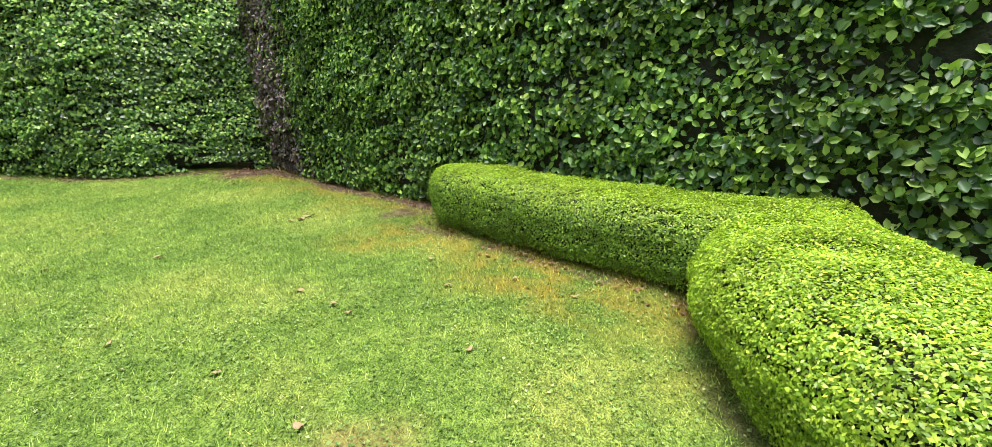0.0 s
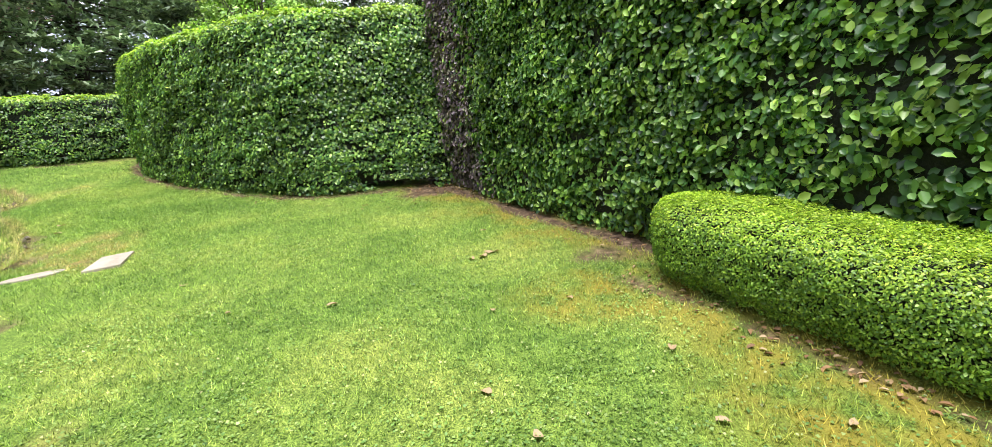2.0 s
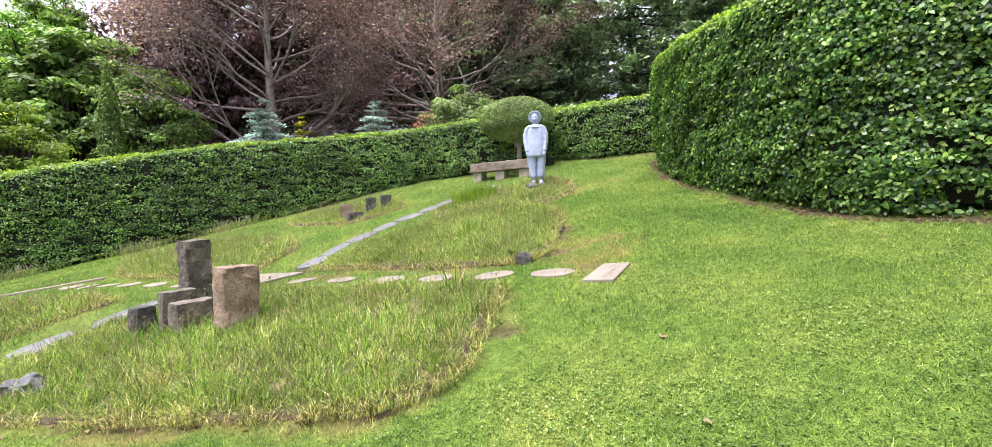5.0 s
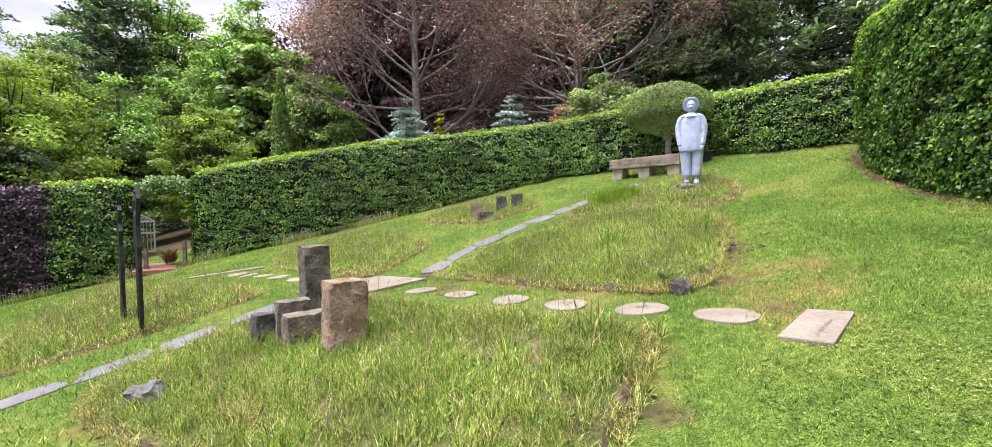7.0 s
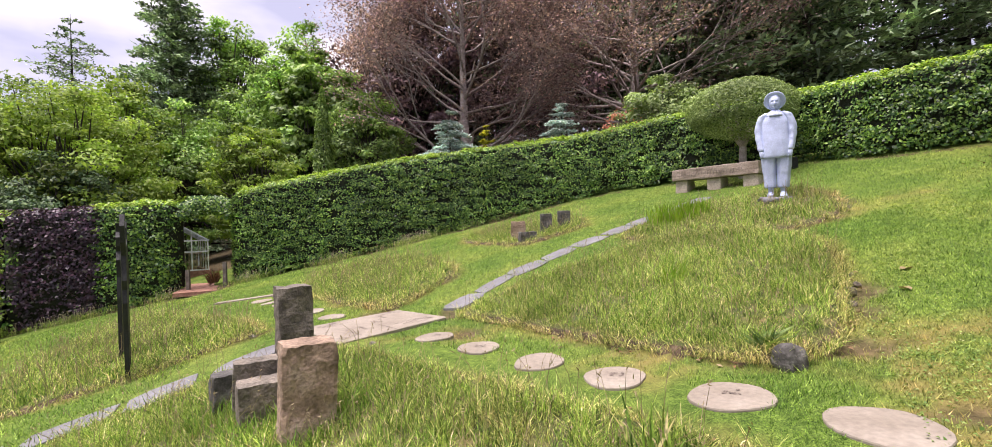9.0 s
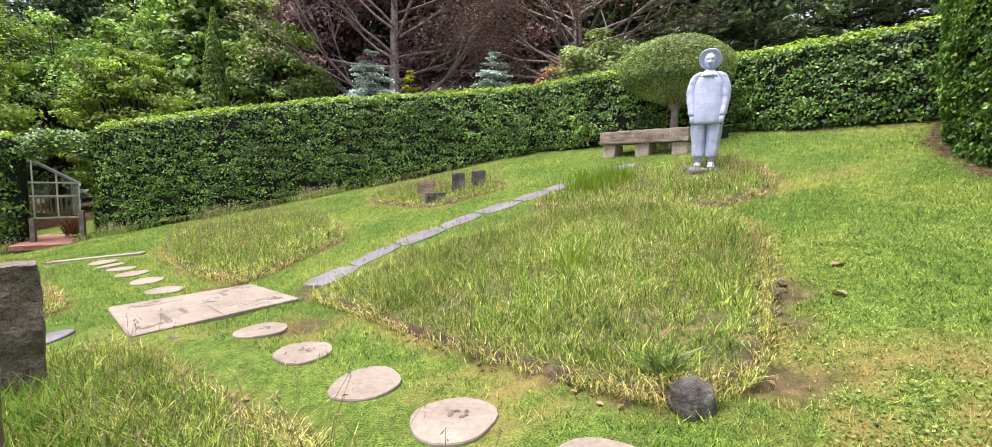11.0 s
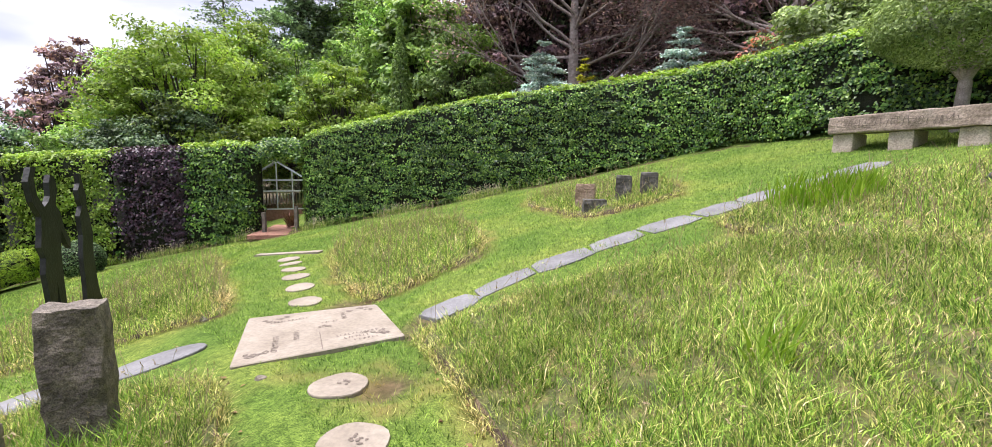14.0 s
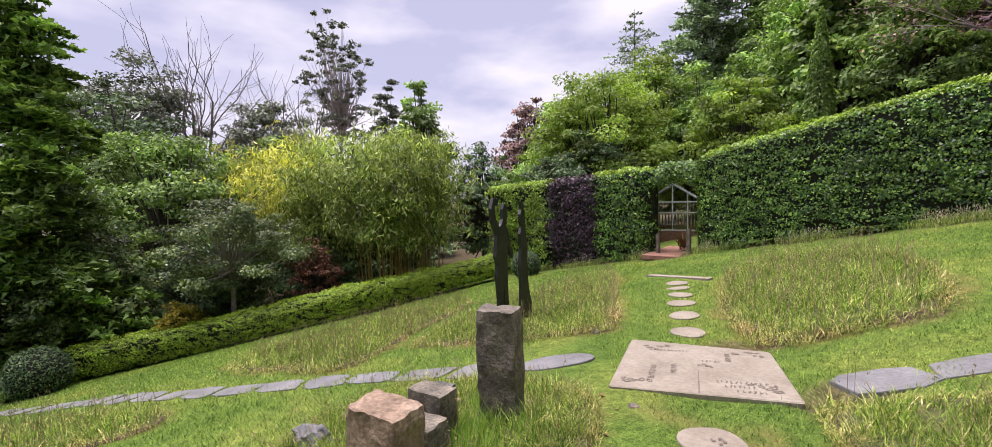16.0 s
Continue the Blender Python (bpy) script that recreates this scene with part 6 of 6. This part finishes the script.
# west wood beyond the hedge
for lab, x, y, top_, r, mt, n, lf, low in (
        ("spreading fresh green tree beyond the hedge", -19.5, 15.8, 7.4, 4.2, L_BRIGHT, 15000, 0.2, 0.12),
        ("spreading fresh green tree beyond the hedge", -22.1, 24.1, 8.25, 4.2, L_GREEN, 13000, 0.24, 0.1),
        ("young bright green tree beyond the hedge", -11.3, 17.0, 5.2, 1.9, L_BRIGHT, 7000, 0.17, 0.1),
        ("tall green tree in the wood", -17.4, 30.0, 14.8, 4.0, L_GREEN, 12000, 0.28, 0.1),
        ("tall green tree in the wood", -29.1, 37.5, 20.0, 5.2, L_GREEN, 14000, 0.36, 0.05),
        ("dark evergreen shrub behind the hedge", -17.0, 14.2, 3.9, 2.2, L_DARK, 9000, 0.14, 0.08),
        ("dark evergreen shrub behind the hedge", -17.5, 12.6, 2.9, 2.2, L_DARK, 7000, 0.15, 0.08),
        ("far copper-leaved tree beyond the garden", -44.2, 22.0, 11.0, 4.2, L_COPPER, 5000, 0.45, 0.2),
        ("dark green tree beyond the bamboo", -37.3, 9.2, 10.0, 3.2, L_MID, 5000, 0.4, 0.15),
        ("evergreen shrub in the wood", -26.6, 11.5, 4.4, 2.6, L_DARK, 6000, 0.24, 0.05),
        ("fresh green shrub in the wood", -22.5, 13.6, 3.6, 2.6, L_GREEN, 7000, 0.2, 0.05),
        ("fresh green tree in the wood", -29.7, 20.0, 9.2, 3.8, L_GREEN, 8000, 0.3, 0.12),
        ("bright green tree in the wood", -25.3, 23.4, 10.2, 4.2, L_BRIGHT, 9000, 0.3, 0.12),
        ("green tree in the wood", -10.5, 25.0, 8.5, 3.0, L_MID, 7000, 0.24, 0.1),
        ("green tree in the wood", -21.0, 29.0, 11.0, 3.8, L_MID, 7000, 0.3, 0.1),
        ("dark tree at the foot of the slope", -24.3, -5.3, 5.2, 4.0, L_MID, 11000, 0.24, 0.05),
        ("dark tree at the foot of the slope", -28.0, -0.5, 5.4, 4.2, L_MID, 10000, 0.26, 0.05),
        ("dark tree at the foot of the slope", -31.2, -9.7, 8.3, 4.5, L_DARK, 9000, 0.3, 0.05),
        ("dark tree at the foot of the slope", -23.0, 5.0, 3.0, 3.0, L_DARK, 8000, 0.24, 0.03),
        ("dark rhododendron on the lower slope", -14.8, -4.4, 0.9, 2.0, L_MAPLE, 9000, 0.15, 0.03),
        ("dark rhododendron on the lower slope", -12.4, -5.6, 0.2, 1.6, L_MAPLE, 7000, 0.15, 0.03),
        ("dark evergreen shrub on the lower slope", -17.0, -1.6, 0.2, 2.4, L_DARK, 9000, 0.17, 0.02),
        ("dark evergreen shrub on the lower slope", -17.8, 2.2, -0.2, 2.0, L_DARK, 7000, 0.17, 0.02),
        ("ochre-leaved shrub beside the box hedge", -13.2, -1.4, -1.75, 0.75, L_YSH, 2200, 0.1, 0.03),
        ("red-brown maple shrub beside the bamboo", -15.2, 2.2, -0.4, 0.95, L_RED, 1800, 0.12, 0.1)):
    broadleaf(lab, x, y, top_, r, mt, M_BARK_DARK, n, lf, low, "shrub" if "shrub" in lab or "rhodo" in lab else "tree", category="shrub" if "shrub" in lab or "rhodo" in lab else "tree", clumps=70)
broadleaf("layered dark green maple with pale trunk", -14.2, -0.3, 1.2, 2.0, L_MAPLE, M_BARK_PALE, 9000, 0.11, 0.35, "maple", 45, flat=1.1, trunk=0.018)
conifer("large dark conifer in the wood", -31.3, 32.8, 21.0, 5.6, L_CONIFER, 30000, 0.03, "conifer", 0.5, 0.05, tiers=60, dome=0.42)
conifer("sparse spruce with tiered branches against the sky", -41.0, 32.4, 19.6, 10.0, L_CONIFER, 7500, 0.2, "spruce", 0.45, 0.1, sparse=0.9, tiers=26)
conifer("dark conifer against the sky", -45.2, 10.5, 12.0, 3.6, L_CONIFER, 5000, 0.05, "conifer", 0.6, 0.2)
conifer("big dark green feathery conifer beside the slope", -13.7, -4.9, 9.5, 3.2, L_MID, 42000, 0.02, "conifer", 0.32, 0.3, tiers=40)
broadleaf("tall thin eucalypt against the sky", -67.7, 1.6, 27.5, 5.6, L_EUC, M_BARK_PALE, 2600, 0.5, 0.35, "eucalypt", 60, trunk=0.008, puff=0.15)
broadleaf("dark eucalypt against the sky", -46.2, -15.2, 14.0, 6.0, L_EUC, M_BARK, 6000, 0.4, 0.4, "eucalypt", 40, trunk=0.015)
broadleaf("dark eucalypt against the sky", -57.6, 8.2, 15.5, 3.4, L_EUC, M_BARK, 3500, 0.5, 0.2, "eucalypt", 30, trunk=0.015)
broadleaf("dark eucalypt against the sky", -50.0, -4.5, 11.5, 6.0, L_EUC, M_BARK, 6000, 0.4, 0.3, "eucalypt", 40, trunk=0.015)
bare_tree("bare grey tree against the sky", -46.0, -9.6, 12.5, 3.5)
bare_tree("bare grey tree against the sky", -49.3, -3.0, 12.0, 2.6)
bamboo("green bamboo clump with yellow canes", -16.8, 5.9, 3.9, 1.8, L_BAMBOO, 34, 12000)
bamboo("green bamboo clump with yellow canes", -16.0, 4.6, 3.7, 1.8, L_BAMBOO, 34, 12000)
bamboo("green bamboo clump with yellow canes", -17.6, 2.8, 3.8, 1.8, L_BAMBOO, 26, 15000)
bamboo("tall golden-leaved bamboo clump", -20.0, 0.9, 4.1, 2.0, L_BAMBOO_Y, 24, 15000)
rh = broadleaf("rhododendron with pink blooms behind the hedge", 4.4, 19.0, 5.9, 2.2, L_OLIVE, M_BARK, 7000, 0.16, 0.05, "rhododendron", 50, "shrub")
broadleaf("pink-flowered shrub behind the hedge", 3.0, 18.2, 5.0, 1.0, L_BLOOM, M_BARK, 220, 0.12, 0.3, "shrub", 20, "shrub")
broadleaf("rhododendron beside the hedge", 12.5, 15.5, 4.9, 2.2, L_OLIVE, M_BARK, 6000, 0.16, 0.05, "rhododendron", 50, "shrub")


def clipped_tree():
    """A small standard tree with a clipped domed crown."""
    x, y = 5.38, 12.95
    root = place_tree("clipped_tree", "small standard tree with a clipped domed grey-green crown", x, y)
    g = landz(x, y)
    segs = [(np.array([0, 0, -0.2]), np.array([0.03, 0, 0.75]), 0.10, 0.085)]
    for k in range(9):
        a = k * 0.7
        e = np.array([0.65 * math.cos(a), 0.65 * math.sin(a), 1.55 + 0.15 * (k % 3)])
        m = np.array([0.2 * math.cos(a), 0.2 * math.sin(a), 1.05])
        segs += [(np.array([0.03, 0, 0.72]), m, 0.05, 0.04), (m, e, 0.04, 0.015)]
    v, f = tubes(segs, 6)
    arr_part("trunk", v, f, M_BARK_PALE, root, smooth=True)
    n = 30000
    d = unit(rng.normal(size=(n, 3)))
    rad = np.array([1.22, 1.22, 0.78]) * (rng.uniform(0.86, 1.02, (n, 1)) + 0.04 * vnoise(d, 4.0)[:, None])
    P = d * rad
    P[:, 2] = np.where(P[:, 2] > 0, 0.78 * (P[:, 2] / 0.78) ** 0.8, P[:, 2])
    flat_ = np.hypot(P[:, 0], P[:, 1]) / 1.2
    P[:, 2] = np.where(P[:, 2] < -0.1, -0.1 + (P[:, 2] + 0.1) * (0.55 + 0.35 * (1 - flat_)), P[:, 2]) + 1.57
    v, f = leaf_cloud(P, d, 0.065, 0.024, fine=False, hang=-0.4)
    arr_part("crown", v, f, L_OLIVE, root)


clipped_tree()


def ball_shrub(x, y, r, label):
    root = place_tree("ball_shrub", label, x, y, "shrub")
    bm = bmesh.new()
    bmesh.ops.create_icosphere(bm, subdivisions=4, radius=r * 0.93)
    for v in bm.verts:
        v.co = v.co * (1 + 0.04 * noise.noise(v.co * 4)) + Vector((0, 0, r * 0.8))
    # dark core paints the shade behind the shrub's leaves
    part("shade_core", bm, M_CORE, root, smooth=True)
    n = 4200
    d = unit(rng.normal(size=(n, 3)))
    P = d * r * rng.uniform(0.94, 1.03, (n, 1)) + [0, 0, r * 0.8]
    v, f = leaf_cloud(P, d, 0.06, 0.035, fine=False)
    arr_part("foliage", v, f, L_DARK, root)


ball_shrub(-10.9, -3.6, 0.62, "dark green clipped ball shrub")
ball_shrub(-13.9, 9.6, 0.55, "clipped round shrub at the end of the box hedge")


# ---------------------------------------------------------------- greenhouse beyond the gateway
def box_bm(bm, a, b):
    """A box between two corners."""
    start = len(bm.verts)
    bmesh.ops.create_cube(bm, size=1)
    bm.verts.ensure_lookup_table()
    for v in bm.verts[start:]:
        v.co = Vector([(p + q) / 2 + c * (q - p) for p, q, c in zip(a, b, v.co)])


def bar(name, a, b, w, material, parent):
    bm = bmesh.new()
    a, b = Vector(a), Vector(b)
    bmesh.ops.create_cube(bm, size=1)
    m = Matrix.Translation((a + b) / 2) @ (b - a).to_track_quat("Z", "Y").to_matrix().to_4x4() @ Matrix.Diagonal((w, w, (b - a).length, 1))
    bmesh.ops.transform(bm, matrix=m, verts=bm.verts)
    return part(name, bm, material, parent)


def greenhouse():
    root = tagged(new("greenhouse"), "white-framed glass greenhouse with gabled roof beyond the gateway", "greenhouse")
    root.matrix_world = Matrix.Translation((-16.06, 17.75, -1.13)) @ Matrix.Rotation(radians(50), 4, "Z")
    W, E, R, D = 1.3, 1.55, 2.4, 3.6
    bm = bmesh.new()
    for a, b in (((-W, 0, -0.4), (W, 0.12, 0.2)), ((-W, D - 0.1, -0.4), (W, D, 0.2)), ((-W, 0.12, -0.4), (-W + 0.12, D - 0.1, 0.2)), ((W - 0.12, 0.12, -0.4), (W, D - 0.1, 0.2))):
        box_bm(bm, a, b)
    part("base_wall", bm, M_BRICK, root)
    for x in (-W + 0.03, -0.65, 0.0, 0.65, W - 0.03):
        bar("glazing_bar", (x, 0.05, 0.2), (x, 0.05, E + (W - abs(x)) * (R - E) / W), 0.05, M_WHITE, root)
    for y in (0.9, 1.8, 2.7, D - 0.05):
        for s in (-1, 1):
            bar("glazing_bar", (s * (W - 0.03), y, 0.2), (s * (W - 0.03), y, E), 0.045, M_WHITE, root)
            bar("rafter", (s * (W - 0.03), y, E), (0, y, R), 0.045, M_WHITE, root)
    for a, b in (((-W, 0.05, E), (0, 0.05, R)), ((W, 0.05, E), (0, 0.05, R)), ((-W, 0.05, E), (W, 0.05, E)), ((-W, 0.05, 1.05), (W, 0.05, 1.05)), ((-W, 0.05, 0.23), (W, 0.05, 0.23)), ((0, 0.05, R), (0, D, R)), ((-W, 0.05, E), (-W, D, E)), ((W, 0.05, E), (W, D, E))):
        bar("frame", a, b, 0.06, M_WHITE, root)
    for s in (-1, 1):
        bm = bmesh.new()
        vs = [bm.verts.new(v) for v in ((s * (W + 0.04), 0, E - 0.03), (0, 0, R + 0.03), (0, D, R + 0.03), (s * (W + 0.04), D, E - 0.03))]
        bm.faces.new(vs)
        bmesh.ops.solidify(bm, geom=bm.faces[:], thickness=0.02)
        part("roof_glazing", bm, M_GLASSROOF, root, "milky glass roof")
    for x in (-W + 0.04, -0.64, 0.01, 0.66):
        bm = bmesh.new()
        box_bm(bm, (x, 0.07, 0.25), (x + 0.62, 0.08, E - 0.03))
        part("pane", bm, M_GLASS, root).visible_shadow = False
    # slatted staging inside
    stage = tagged(new("staging"), "slatted pale wooden staging inside the greenhouse", "shelf")
    stage.matrix_world = root.matrix_world @ Matrix.Translation((0, 1.2, 0))
    for k in range(16):
        bar("slat", (-1.1 + k * 0.146, 0, 0.3), (-1.1 + k * 0.146, 0, 0.92), 0.06, M_TIMBER, stage)
    bar("top_rail", (-1.15, 0, 0.95), (1.15, 0, 0.95), 0.08, M_TIMBER, stage)


greenhouse()
for x, y in ((-10.62, 12.98), (-9.62, 13.36)):
    block("gate_post", x, y, landz(x, y) - 0.1, landz(x, y) + 0.75, 0.11, 0.11, 0.4, M_BARK, "short wooden post at the gateway", "post", 70, rough=0.006, round_=0.01)
block("threshold_paving", -10.6, 13.7, landz(-10.3, 13.4) - 0.1, landz(-10.3, 13.4) + 0.03, 1.4, 2.6, 0.6, M_BRICK, "brick-coloured paving in the gateway", "paving", 71, taper=1, rough=0.01)
clump("rusty_plant", "rust-red grassy plant beside the gateway path", -10.7, 14.06, 160, 0.5, 0.025, L_RED, 0.16, 0.9)


# ---------------------------------------------------------------- unmown fringe at the hedge feet
def fringe(line, n, out, height, label):
    """Tall grass with pale seed heads left standing along a hedge foot."""
    p = smooth_line(np.array(line)[:, :2], 0.1)
    k = rng.integers(0, len(p) - 1, n)
    d = unit(p[k + 1] - p[k])
    xy = p[k] + d * rng.uniform(0, 0.1, (n, 1)) + np.stack([d[:, 1], -d[:, 0]], 1) * (0.05 + np.abs(rng.normal(0, out, (n, 1))))
    thick = vnoise(np.concatenate([xy, 0 * xy[:, :1]], 1), 1.3, 2.0) + rng.normal(0, 0.4, n) > 0.1
    x, y = xy[thick].T
    z = lawn_height(x, y)
    v, f = long_blades(x, y, z, height, 0.011, 0.6)
    ob = tagged(arr_part("hedge_fringe", v, f, M_LONG), label, "grass", kind="stuff")
    heads = np.stack([x, y, z], 1)[::6]
    m = len(heads)
    tops = heads + np.stack([rng.normal(0, 0.05, m), rng.normal(0, 0.05, m), height * rng.uniform(0.9, 1.7, m)], 1)
    v, f = tubes([(a, b, 0.002, 0.0016) for a, b in zip(heads, tops)], 3)
    c, g = leaf_cloud(np.repeat(tops, 3, 0) + rng.normal(size=(3 * m, 3)) * [0.008, 0.008, 0.03], rng.normal(size=(3 * m, 3)), 0.035, 0.009, hang=-2, fine=False)
    tagged(arr_part("seed_stalk", np.concatenate([v, c]), np.concatenate([f, g + len(v)]), M_SEED_PALE, ob, "pale seed heads"), kind="stuff")


fringe(NORTH_HEDGE[:5], 5200, 0.14, 0.2, "unmown grass with pale seed heads along the hedge foot")
fringe([*WEST_HEDGE, *COPPER_HEDGE, *GATE_HEDGE], 3200, 0.16, 0.2, "unmown grass with pale seed heads along the hedge foot")
